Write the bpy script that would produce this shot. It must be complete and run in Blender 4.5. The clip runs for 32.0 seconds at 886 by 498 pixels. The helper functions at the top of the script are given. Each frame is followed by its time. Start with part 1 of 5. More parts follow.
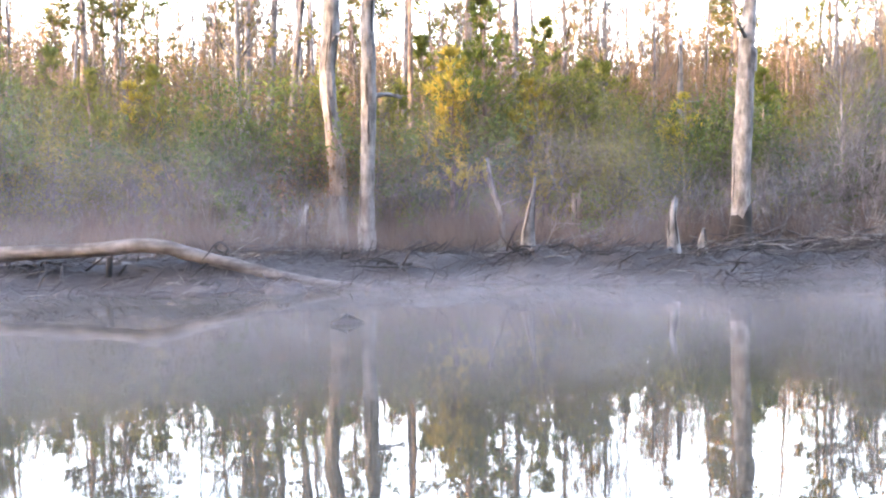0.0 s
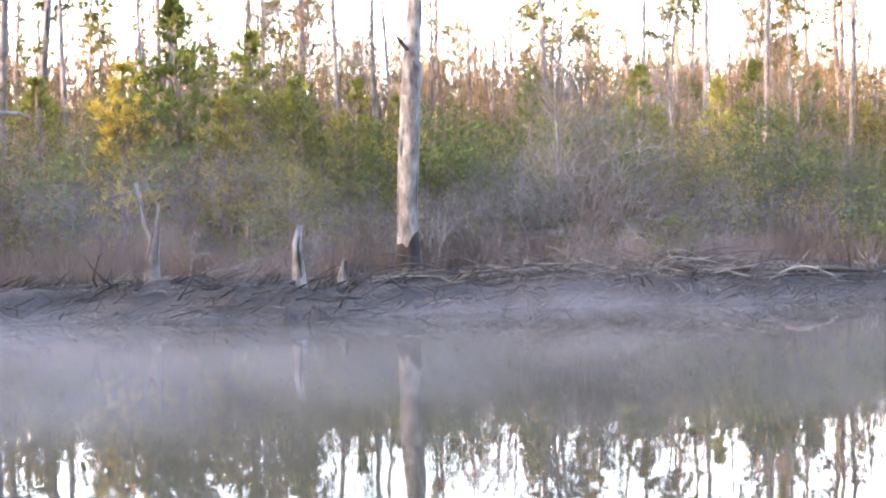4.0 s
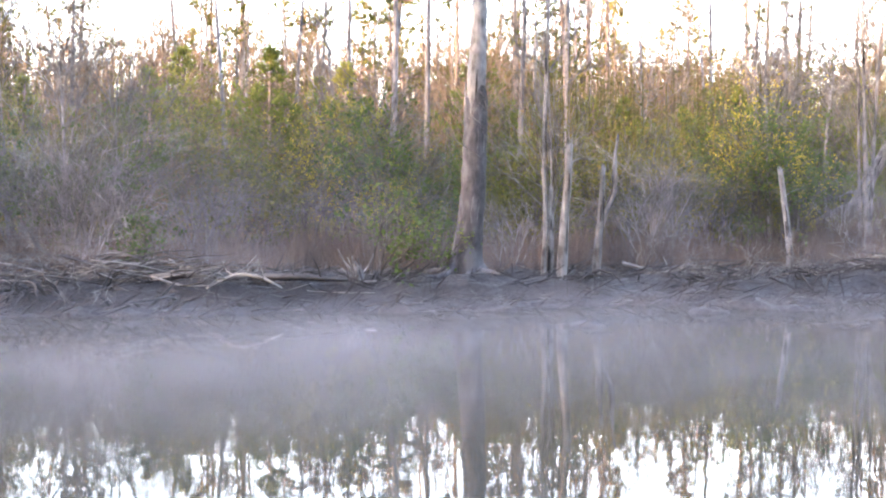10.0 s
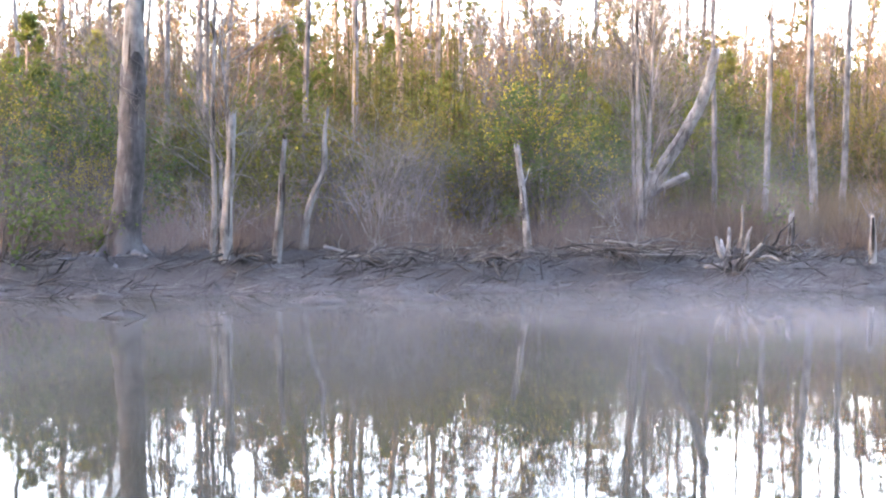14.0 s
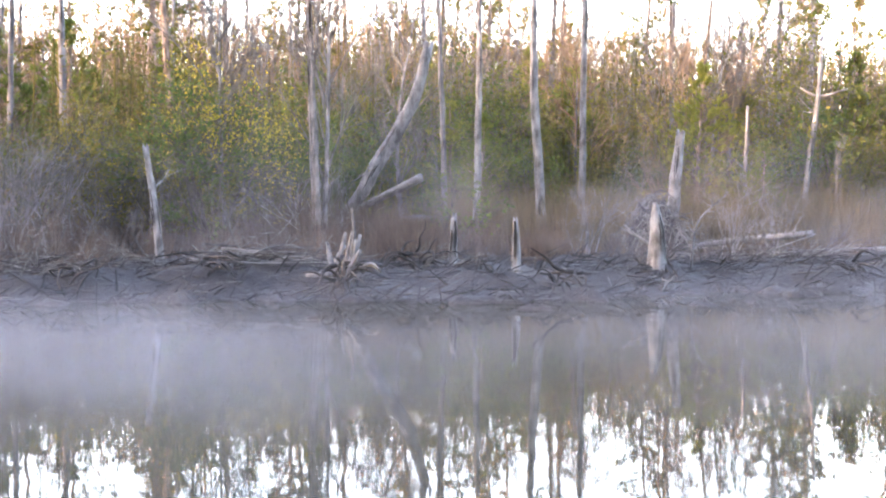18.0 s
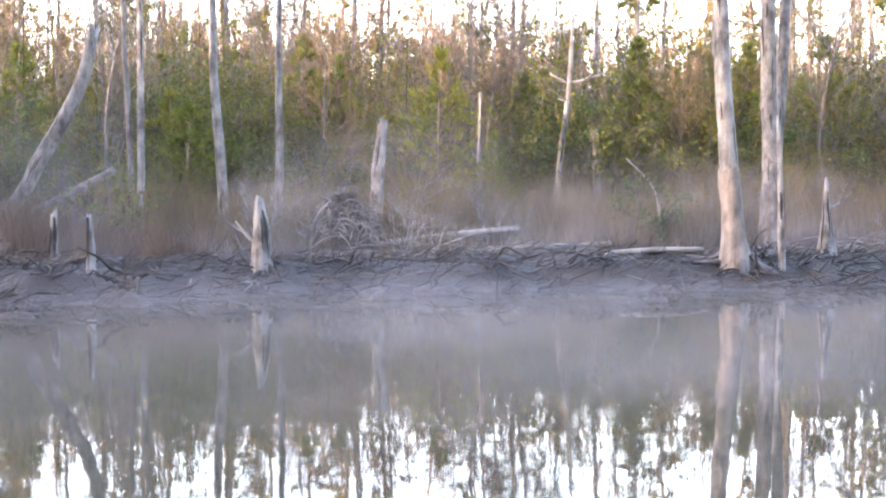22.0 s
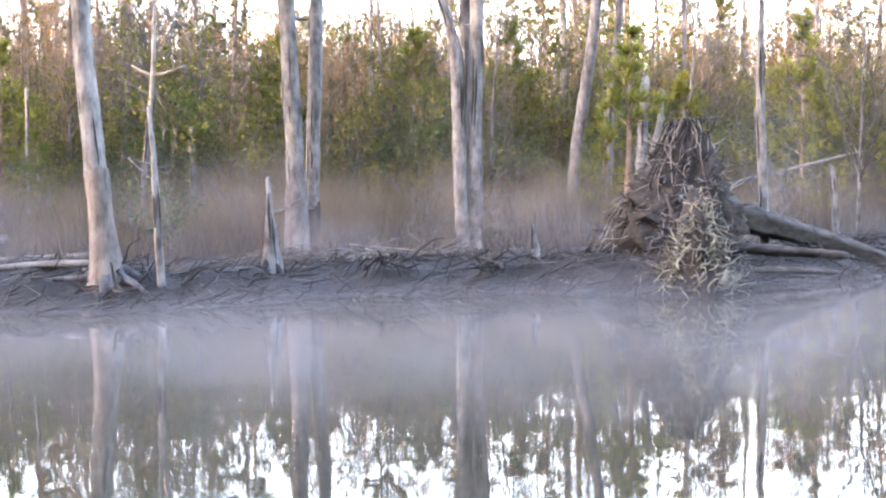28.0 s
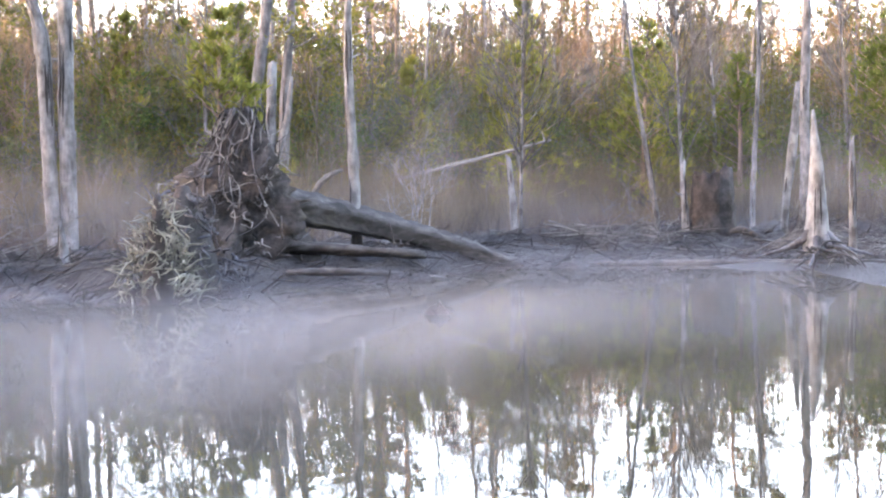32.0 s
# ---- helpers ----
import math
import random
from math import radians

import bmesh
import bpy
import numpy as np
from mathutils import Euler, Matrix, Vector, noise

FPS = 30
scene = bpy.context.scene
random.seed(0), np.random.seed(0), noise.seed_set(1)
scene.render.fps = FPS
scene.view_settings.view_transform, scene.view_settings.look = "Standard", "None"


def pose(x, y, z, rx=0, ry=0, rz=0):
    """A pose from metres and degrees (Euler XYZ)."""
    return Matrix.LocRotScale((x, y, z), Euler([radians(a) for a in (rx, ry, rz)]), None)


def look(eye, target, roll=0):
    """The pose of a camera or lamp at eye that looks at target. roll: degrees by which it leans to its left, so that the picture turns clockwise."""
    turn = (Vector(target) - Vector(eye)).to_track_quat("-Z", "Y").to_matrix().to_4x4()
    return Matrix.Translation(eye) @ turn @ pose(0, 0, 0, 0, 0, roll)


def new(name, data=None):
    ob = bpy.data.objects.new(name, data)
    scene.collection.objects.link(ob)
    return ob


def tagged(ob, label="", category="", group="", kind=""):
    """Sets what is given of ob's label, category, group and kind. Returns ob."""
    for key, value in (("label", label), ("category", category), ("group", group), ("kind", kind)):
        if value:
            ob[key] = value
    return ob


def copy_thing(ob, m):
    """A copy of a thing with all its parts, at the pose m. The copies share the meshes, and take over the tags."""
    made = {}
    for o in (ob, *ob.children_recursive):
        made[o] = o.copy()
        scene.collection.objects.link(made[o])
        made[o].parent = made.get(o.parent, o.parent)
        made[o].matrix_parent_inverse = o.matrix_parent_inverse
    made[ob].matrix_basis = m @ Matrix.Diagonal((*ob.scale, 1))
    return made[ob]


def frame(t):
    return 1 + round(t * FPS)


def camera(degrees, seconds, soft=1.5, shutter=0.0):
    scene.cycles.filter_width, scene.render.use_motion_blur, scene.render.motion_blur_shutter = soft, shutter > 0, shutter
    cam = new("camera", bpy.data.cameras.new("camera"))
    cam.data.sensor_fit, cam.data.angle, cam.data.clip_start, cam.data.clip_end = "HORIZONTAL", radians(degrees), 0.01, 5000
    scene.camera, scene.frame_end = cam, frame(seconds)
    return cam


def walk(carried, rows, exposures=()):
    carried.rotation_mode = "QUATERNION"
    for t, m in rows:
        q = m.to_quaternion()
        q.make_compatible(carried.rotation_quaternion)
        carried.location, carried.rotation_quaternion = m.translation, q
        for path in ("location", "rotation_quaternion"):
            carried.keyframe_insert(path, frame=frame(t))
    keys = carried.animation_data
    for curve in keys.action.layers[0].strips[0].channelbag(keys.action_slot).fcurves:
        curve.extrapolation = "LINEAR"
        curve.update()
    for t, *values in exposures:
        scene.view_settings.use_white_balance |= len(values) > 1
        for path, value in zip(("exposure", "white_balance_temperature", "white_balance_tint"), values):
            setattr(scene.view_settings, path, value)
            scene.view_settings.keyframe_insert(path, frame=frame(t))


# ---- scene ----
cam = camera(44.85, 32.0, soft=2.15)
# seconds, x, y, z (metres, the water is z = 0), yaw, pitch, roll (degrees)
ROWS = [
    (0.0, -0.000, 0.000, 1.225, 0.00, -2.75, 0.47),
    (0.5, 0.685, 0.187, 1.228, -0.02, -2.54, 0.66),
    (1.0, 1.364, 0.364, 1.236, -0.23, -2.26, 0.86),
    (1.5, 2.029, 0.556, 1.244, -0.65, -2.02, 1.04),
    (2.0, 2.677, 0.770, 1.254, -0.96, -1.95, 0.92),
    (2.5, 3.322, 0.990, 1.263, -1.12, -1.86, 0.77),
    (3.0, 3.968, 1.192, 1.265, -1.22, -1.80, 0.76),
    (3.5, 4.619, 1.361, 1.263, -1.11, -1.64, 0.83),
    (5.5, 7.279, 2.094, 1.240, -0.72, -1.55, 0.38),
    (6.0, 7.939, 2.271, 1.238, -0.83, -1.53, 0.25),
    (6.5, 8.602, 2.442, 1.238, -0.94, -1.58, 0.18),
    (7.0, 9.269, 2.615, 1.240, -1.10, -1.55, 0.04),
    (7.5, 9.917, 2.774, 1.242, -1.16, -1.52, -0.13),
    (8.0, 10.556, 2.950, 1.241, -1.25, -1.63, -0.23),
    (8.5, 11.214, 3.124, 1.242, -1.26, -1.76, -0.35),
    (9.0, 11.890, 3.283, 1.245, -1.23, -1.92, -0.29),
    (9.5, 12.580, 3.445, 1.247, -1.30, -1.87, -0.23),
    (10.0, 13.271, 3.629, 1.251, -1.31, -1.80, -0.21),
    (10.5, 13.931, 3.828, 1.255, -1.24, -1.82, -0.28),
    (11.0, 14.543, 3.966, 1.253, -1.07, -1.89, -0.21),
    (11.5, 15.164, 4.109, 1.248, -0.94, -2.06, -0.30),
    (12.0, 15.796, 4.255, 1.243, -0.96, -2.20, -0.11),
    (12.5, 16.477, 4.417, 1.244, -0.92, -2.33, -0.35),
    (13.0, 17.176, 4.606, 1.243, -0.81, -2.55, -0.55),
    (13.5, 17.850, 4.784, 1.244, -0.15, -2.76, -0.63),
    (15.5, 20.664, 5.263, 1.255, 1.27, -2.71, -0.76),
    (16.0, 21.407, 5.442, 1.258, 1.07, -2.63, -0.46),
    (16.5, 22.141, 5.659, 1.260, 1.10, -2.58, 0.09),
    (17.0, 22.848, 5.877, 1.258, 1.06, -2.35, 0.10),
    (17.5, 23.552, 6.095, 1.254, 1.04, -2.28, -0.05),
    (18.0, 24.240, 6.292, 1.250, 1.03, -2.43, -0.24),
    (18.5, 24.920, 6.480, 1.247, 0.97, -2.60, -0.23),
    (19.0, 25.598, 6.666, 1.244, 0.86, -2.82, -0.11),
    (19.5, 26.273, 6.858, 1.245, 0.70, -2.88, 0.03),
    (20.0, 26.943, 7.049, 1.241, 0.60, -2.98, -0.11),
    (20.5, 27.614, 7.240, 1.235, 0.56, -2.93, -0.08),
    (21.0, 28.298, 7.417, 1.234, 0.41, -2.78, 0.12),
    (21.5, 28.976, 7.588, 1.238, 0.43, -2.71, -0.00),
    (22.0, 29.668, 7.758, 1.240, 0.54, -2.68, 0.09),
    (22.5, 30.368, 7.915, 1.241, 0.70, -2.74, 0.11),
    (23.0, 31.066, 8.065, 1.239, 0.98, -2.84, 0.06),
    (23.5, 31.770, 8.227, 1.236, 1.28, -2.84, 0.07),
    (24.0, 32.475, 8.411, 1.238, 1.47, -2.86, 0.04),
    (24.5, 33.184, 8.623, 1.241, 1.68, -2.90, -0.14),
    (26.5, 36.034, 9.453, 1.246, 2.23, -2.99, 0.27),
    (27.0, 36.754, 9.669, 1.253, 2.18, -2.83, 0.39),
    (27.5, 37.491, 9.850, 1.254, 2.08, -2.77, 0.85),
    (28.0, 38.227, 10.022, 1.255, 1.90, -2.77, 0.94),
    (28.5, 38.960, 10.190, 1.254, 1.67, -2.93, 0.76),
    (29.0, 39.700, 10.357, 1.252, 1.52, -3.07, 0.70),
    (29.5, 40.444, 10.519, 1.249, 1.66, -3.41, 0.90),
    (30.0, 41.207, 10.697, 1.249, 1.88, -3.59, 1.04),
    (30.5, 42.008, 10.878, 1.252, 1.97, -3.53, 1.03),
    (31.0, 42.848, 11.061, 1.250, 2.08, -3.44, 1.10),
    (31.5, 43.690, 11.244, 1.248, 2.29, -3.38, 1.15),
    (32.0, 44.528, 11.420, 1.245, 2.56, -3.43, 1.19),
]
walk(cam, [(t, pose(x, y, z, 90 + pitch, roll, yaw)) for t, x, y, z, yaw, pitch, roll in ROWS], exposures=[(0.0, 5.22, 7200, 32), (32.0, 5.22, 7200, 32)])

# ---- world, sun, sky ----
SUN_EL, SUN_AZ = 7.5, 125.0          # degrees: height, and turn of the sun from straight ahead towards the left and back
to_sun = Vector((-math.sin(radians(SUN_AZ)) * math.cos(radians(SUN_EL)), math.cos(radians(SUN_AZ)) * math.cos(radians(SUN_EL)), math.sin(radians(SUN_EL))))
world = bpy.data.worlds.new("world")
scene.world = world
world.use_nodes = True
wn = world.node_tree
sky = wn.nodes.new("ShaderNodeTexSky")
sky.sky_type, sky.sun_disc = "NISHITA", False
sky.sun_elevation, sky.sun_rotation = radians(SUN_EL), math.atan2(to_sun.x, to_sun.y)
sky.air_density, sky.dust_density, sky.ozone_density = 1.0, 1.35, 1.0
wn.nodes["Background"].inputs["Strength"].default_value = 0.15
wn.links.new(sky.outputs[0], wn.nodes["Background"].inputs["Color"])
sun = new("sun", bpy.data.lights.new("sun", "SUN"))
sun.data.energy, sun.data.angle, sun.data.color = 2.0, radians(0.6), (1.0, 0.76, 0.49)
sun.matrix_world = look((0, 0, 40), Vector((0, 0, 40)) - to_sun)

# ---- materials ----


def nodes_of(name):
    m = bpy.data.materials.new(name)
    m.use_nodes = True
    nt = m.node_tree
    return m, nt, nt.nodes["Principled BSDF"], nt.nodes["Material Output"]


def node(nt, kind, ins=None, operation="", easing=""):
    n = nt.nodes.new("ShaderNode" + kind)
    if operation:
        n.operation = operation
    if easing:
        n.interpolation_type = easing
    for k, v in (ins or {}).items():
        if hasattr(v, "is_linked"):
            nt.links.new(v, n.inputs[k])
        else:
            n.inputs[k].default_value = v
    return n


def ramp(nt, fac, stops):
    r = node(nt, "ValToRGB", {0: fac})
    e = r.color_ramp.elements
    while len(e) < len(stops):
        e.new(0.5)
    for k, (p, c) in enumerate(stops):
        e[k].position, e[k].color = p, (*c, 1)
    return r.outputs[0]


def noise_at(nt, scale, stretch=(1, 1, 1), detail=4, rough=0.6, kind="Object"):
    tc = node(nt, "TexCoord")
    mp = node(nt, "Mapping", {"Vector": tc.outputs[kind], "Scale": stretch})
    return node(nt, "TexNoise", {"Vector": mp.outputs[0], "Scale": scale, "Detail": detail, "Roughness": rough}).outputs["Fac"]


def add_bump(nt, bsdf, height, strength, distance):
    b = node(nt, "Bump", {"Height": height, "Strength": strength, "Distance": distance})
    nt.links.new(b.outputs[0], bsdf.inputs["Normal"])


def wood(name, dark, mid, pale, grain=9.0, rough=0.85, bump=0.6, patches=5.0, along=(1, 1, 0.22)):
    """Weathered wood or bark: long grain, blotches and a shade of its own for each object."""
    m, nt, bsdf, _ = nodes_of(name)
    fine = noise_at(nt, grain, along, 6, 0.65)
    blot = noise_at(nt, patches, tuple(0.55 + 0.45 * a for a in along), 3)
    part_a = node(nt, "Math", {0: fine, 1: 0.45}, operation="MULTIPLY").outputs[0]
    part_b = node(nt, "Math", {0: blot, 1: 0.55}, operation="MULTIPLY").outputs[0]
    both = node(nt, "Math", {0: part_a, 1: part_b}, operation="ADD").outputs[0]
    stain = node(nt, "MapRange", {0: noise_at(nt, 1.6, (1, 1, 0.5), 4, 0.7), 1: 0.3, 2: 0.7, 3: -0.05, 4: 0.05}).outputs[0]
    both = node(nt, "Math", {0: both, 1: stain}, operation="ADD").outputs[0]
    col = ramp(nt, both, [(0.38, dark), (0.48, mid), (0.60, pale)])
    info = node(nt, "ObjectInfo")
    val = node(nt, "MapRange", {0: info.outputs["Random"], 3: 0.68, 4: 0.96}).outputs[0]
    hsv = node(nt, "HueSaturation", {"Color": col, "Value": val})
    nt.links.new(hsv.outputs[0], bsdf.inputs["Base Color"])
    bsdf.inputs["Roughness"].default_value = rough
    bsdf.inputs["Specular IOR Level"].default_value = 0.25
    add_bump(nt, bsdf, fine, bump, 0.02)
    return m


def foliage(name, shades, through_light=0.42, rough=0.75):
    """Leaves or needles: a shade for each leaf, a cast for each plant, some light passing through."""
    m, nt, bsdf, out = nodes_of(name)
    geo = node(nt, "NewGeometry")
    info = node(nt, "ObjectInfo")
    clump = noise_at(nt, 1.3, detail=2)
    a = node(nt, "Math", {0: geo.outputs["Random Per Island"], 1: 0.55}, operation="MULTIPLY").outputs[0]
    b = node(nt, "MapRange", {0: clump, 1: 0.3, 2: 0.7, 3: 0.0, 4: 0.45}).outputs[0]
    col = ramp(nt, node(nt, "Math", {0: a, 1: b}, operation="ADD").outputs[0], [(k / (len(shades) - 1), c) for k, c in enumerate(shades)])
    hue = node(nt, "MapRange", {0: info.outputs["Random"], 3: 0.475, 4: 0.515}).outputs[0]
    val = node(nt, "MapRange", {0: info.outputs["Random"], 3: 0.98, 4: 0.66}).outputs[0]
    hsv = node(nt, "HueSaturation", {"Color": col, "Hue": hue, "Value": val})
    nt.links.new(hsv.outputs[0], bsdf.inputs["Base Color"])
    bsdf.inputs["Roughness"].default_value = rough
    bsdf.inputs["Specular IOR Level"].default_value = 0.12
    tr = node(nt, "BsdfTranslucent", {"Color": hsv.outputs[0]})
    mix = node(nt, "MixShader", {0: through_light, 1: bsdf.outputs[0], 2: tr.outputs[0]})
    nt.links.new(mix.outputs[0], out.inputs[0])
    return m


SILVER = wood("silver_wood", (0.04, 0.04, 0.042), (0.096, 0.097, 0.101), (0.172, 0.175, 0.182), 14)
PALE = wood("bleached_wood", (0.047, 0.047, 0.049), (0.108, 0.11, 0.115), (0.185, 0.189, 0.197), 14)
BROWN = wood("bare_inner_wood", (0.05, 0.038, 0.032), (0.105, 0.085, 0.072), (0.175, 0.148, 0.128), 12)
GREYBARK = wood("grey_bark", (0.04, 0.04, 0.044), (0.085, 0.085, 0.091), (0.15, 0.15, 0.158), 10, bump=1.0)
DARKBARK = wood("dark_wet_bark", (0.007, 0.007, 0.0076), (0.016, 0.0155, 0.0165), (0.034, 0.033, 0.034), 8, bump=1.0)
PINEBARK = wood("pine_bark", (0.05, 0.037, 0.031), (0.12, 0.088, 0.07), (0.23, 0.18, 0.15), 5, bump=1.0)
TWIG = wood("grey_twig", (0.035, 0.034, 0.034), (0.07, 0.068, 0.068), (0.125, 0.122, 0.122), 6)
SHRUBTWIG = wood("shrub_stem", (0.03, 0.027, 0.025), (0.056, 0.051, 0.047), (0.095, 0.088, 0.081), 6)
REDTWIG = wood("brown_twig", (0.06, 0.04, 0.026), (0.12, 0.081, 0.052), (0.19, 0.134, 0.09), 6)
ROOTWOOD = wood("root_wood", (0.026, 0.025, 0.025), (0.054, 0.051, 0.05), (0.095, 0.091, 0.089), 10)
MOSSWOOD = wood("lichen_root_wood", (0.062, 0.063, 0.051), (0.118, 0.12, 0.1), (0.2, 0.202, 0.174), 10)
PALETWIG = wood("pale_twig", (0.07, 0.07, 0.071), (0.125, 0.125, 0.128), (0.19, 0.19, 0.194), 6)
PEELED = wood("peeled_wood", (0.06, 0.055, 0.054), (0.108, 0.099, 0.097), (0.163, 0.152, 0.149), 12)
LIE = (0.12, 0.8, 1)             # grain of wood that lies along the bank
SILVER_LOG = wood("silver_log_wood", (0.045, 0.044, 0.044), (0.105, 0.102, 0.1), (0.165, 0.161, 0.158), 14, bump=1.0, along=LIE)
PALE_LOG = wood("bleached_log_wood", (0.06, 0.058, 0.057), (0.125, 0.121, 0.118), (0.175, 0.171, 0.168), 14, bump=1.0, along=LIE)
OLDBARK = wood("old_grey_bark", (0.019, 0.02, 0.024), (0.044, 0.045, 0.052), (0.088, 0.09, 0.102), 10, bump=1.0)
GREY_LOG = wood("grey_log_bark", (0.028, 0.027, 0.028), (0.06, 0.058, 0.06), (0.11, 0.107, 0.109), 9, bump=1.0, along=LIE)
DARK_LOG = wood("dark_log_bark", (0.014, 0.0135, 0.0135), (0.032, 0.03, 0.03), (0.07, 0.066, 0.065), 9, bump=1.0, along=LIE)
EARTH = wood("root_earth", (0.012, 0.0115, 0.012), (0.024, 0.022, 0.023), (0.045, 0.041, 0.041), 16, bump=1.0, along=(1, 1, 1))
PINELEAF = foliage("pine_needles", [(0.045, 0.07, 0.018), (0.09, 0.12, 0.026), (0.145, 0.165, 0.034), (0.21, 0.20, 0.046)])
OLIVE = foliage("olive_leaves", [(0.036, 0.052, 0.016), (0.068, 0.082, 0.02), (0.12, 0.118, 0.027), (0.20, 0.16, 0.038)])
GREENLEAF = foliage("evergreen_leaves", [(0.026, 0.05, 0.018), (0.042, 0.076, 0.024), (0.066, 0.102, 0.028), (0.11, 0.13, 0.036)])
# brighter copy of the pine needles, with warm sunlight put into the colour
SUNLITPINE = foliage("sunlit_pine_needles", [(0.10, 0.12, 0.022), (0.21, 0.20, 0.032), (0.34, 0.28, 0.042), (0.44, 0.33, 0.055)])
YELLOW = foliage("yellow_leaves", [(0.12, 0.125, 0.022), (0.22, 0.205, 0.03), (0.33, 0.28, 0.04), (0.42, 0.33, 0.05)])
RUST = foliage("rusty_leaves", [(0.06, 0.045, 0.022), (0.10, 0.07, 0.032), (0.15, 0.098, 0.042), (0.16, 0.12, 0.048)])
FARPINE = foliage("far_pine_needles", [(0.036, 0.05, 0.012), (0.075, 0.085, 0.019), (0.125, 0.12, 0.028), (0.19, 0.155, 0.04)])
THICKET = foliage("thicket_leaves", [(0.03, 0.042, 0.017), (0.062, 0.068, 0.021), (0.105, 0.092, 0.027), (0.165, 0.12, 0.04)])
SEDGE = foliage("dry_sedge", [(0.06, 0.047, 0.03), (0.10, 0.078, 0.05), (0.14, 0.11, 0.072), (0.19, 0.152, 0.104)], 0.2)
REDSEDGE = foliage("red_brown_sedge", [(0.042, 0.035, 0.029), (0.066, 0.053, 0.043), (0.09, 0.072, 0.058), (0.12, 0.097, 0.078)], 0.2)


def mud_material():
    m, nt, bsdf, _ = nodes_of("mud_and_litter")
    big, small = noise_at(nt, 0.5, detail=5), noise_at(nt, 9.0, detail=6, rough=0.7)
    s = node(nt, "Math", {0: big, 1: small}, operation="ADD").outputs[0]
    h = node(nt, "Math", {0: s, 1: 0.5}, operation="MULTIPLY").outputs[0]
    nt.links.new(ramp(nt, h, [(0.36, (0.010, 0.0102, 0.012)), (0.5, (0.021, 0.021, 0.024)), (0.62, (0.04, 0.039, 0.041))]), bsdf.inputs["Base Color"])
    nt.links.new(node(nt, "MapRange", {0: small, 1: 0.3, 2: 0.7, 3: 0.6, 4: 0.95}).outputs[0], bsdf.inputs["Roughness"])
    bsdf.inputs["Specular IOR Level"].default_value = 0.25
    lumps = noise_at(nt, 3.2, detail=7, rough=0.68)
    add_bump(nt, bsdf, lumps, 1.0, 0.3)
    return m


def water_material():
    m, nt, bsdf, _ = nodes_of("pond_water")
    bsdf.inputs["Base Color"].default_value = (0.028, 0.026, 0.020, 1)
    bsdf.inputs["Roughness"].default_value = 0.015
    bsdf.inputs["IOR"].default_value = 1.42
    long, short = noise_at(nt, 1.3, (1.0, 0.8, 1), 2, 0.5), noise_at(nt, 6.0, (0.8, 1.0, 1), 2, 0.5)
    s = node(nt, "Math", {0: short, 1: 0.08}, operation="MULTIPLY").outputs[0]
    h = node(nt, "Math", {0: long, 1: s}, operation="ADD").outputs[0]
    add_bump(nt, bsdf, h, 1.0, 0.0032)
    return m


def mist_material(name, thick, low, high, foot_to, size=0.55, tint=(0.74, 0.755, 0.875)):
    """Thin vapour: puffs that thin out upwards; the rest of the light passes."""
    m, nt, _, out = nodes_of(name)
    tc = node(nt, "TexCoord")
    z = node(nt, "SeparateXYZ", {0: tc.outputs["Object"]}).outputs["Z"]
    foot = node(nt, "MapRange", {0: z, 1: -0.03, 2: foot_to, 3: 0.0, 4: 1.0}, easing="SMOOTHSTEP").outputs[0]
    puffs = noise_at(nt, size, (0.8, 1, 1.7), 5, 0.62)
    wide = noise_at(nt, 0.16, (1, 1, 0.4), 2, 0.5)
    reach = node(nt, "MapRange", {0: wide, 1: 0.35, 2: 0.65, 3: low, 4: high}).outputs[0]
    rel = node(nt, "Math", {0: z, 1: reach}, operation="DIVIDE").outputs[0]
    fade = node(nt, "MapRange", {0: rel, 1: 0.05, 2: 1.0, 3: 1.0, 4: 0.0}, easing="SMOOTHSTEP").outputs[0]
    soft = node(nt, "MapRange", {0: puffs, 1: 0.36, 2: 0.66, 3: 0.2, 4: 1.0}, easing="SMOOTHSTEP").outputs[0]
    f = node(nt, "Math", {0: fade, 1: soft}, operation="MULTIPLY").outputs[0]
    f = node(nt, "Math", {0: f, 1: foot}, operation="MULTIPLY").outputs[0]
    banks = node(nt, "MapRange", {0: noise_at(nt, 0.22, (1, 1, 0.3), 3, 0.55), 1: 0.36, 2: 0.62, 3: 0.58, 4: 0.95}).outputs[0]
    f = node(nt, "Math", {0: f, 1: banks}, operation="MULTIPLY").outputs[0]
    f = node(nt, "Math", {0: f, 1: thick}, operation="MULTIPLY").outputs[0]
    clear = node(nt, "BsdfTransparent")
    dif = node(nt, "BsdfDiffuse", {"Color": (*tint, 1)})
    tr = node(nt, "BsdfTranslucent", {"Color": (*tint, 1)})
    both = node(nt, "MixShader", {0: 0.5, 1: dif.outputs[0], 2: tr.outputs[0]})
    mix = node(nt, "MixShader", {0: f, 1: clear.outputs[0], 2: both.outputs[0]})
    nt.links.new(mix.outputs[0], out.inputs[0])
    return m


MUD, WATER = mud_material(), water_material()
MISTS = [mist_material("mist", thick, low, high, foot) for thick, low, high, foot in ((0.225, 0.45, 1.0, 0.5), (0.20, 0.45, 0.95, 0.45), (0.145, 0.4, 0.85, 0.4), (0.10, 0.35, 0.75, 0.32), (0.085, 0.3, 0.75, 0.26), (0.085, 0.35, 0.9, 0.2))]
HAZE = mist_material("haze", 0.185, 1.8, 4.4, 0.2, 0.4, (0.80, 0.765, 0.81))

# ---- mesh helpers ----
R = np.random.default_rng(7)


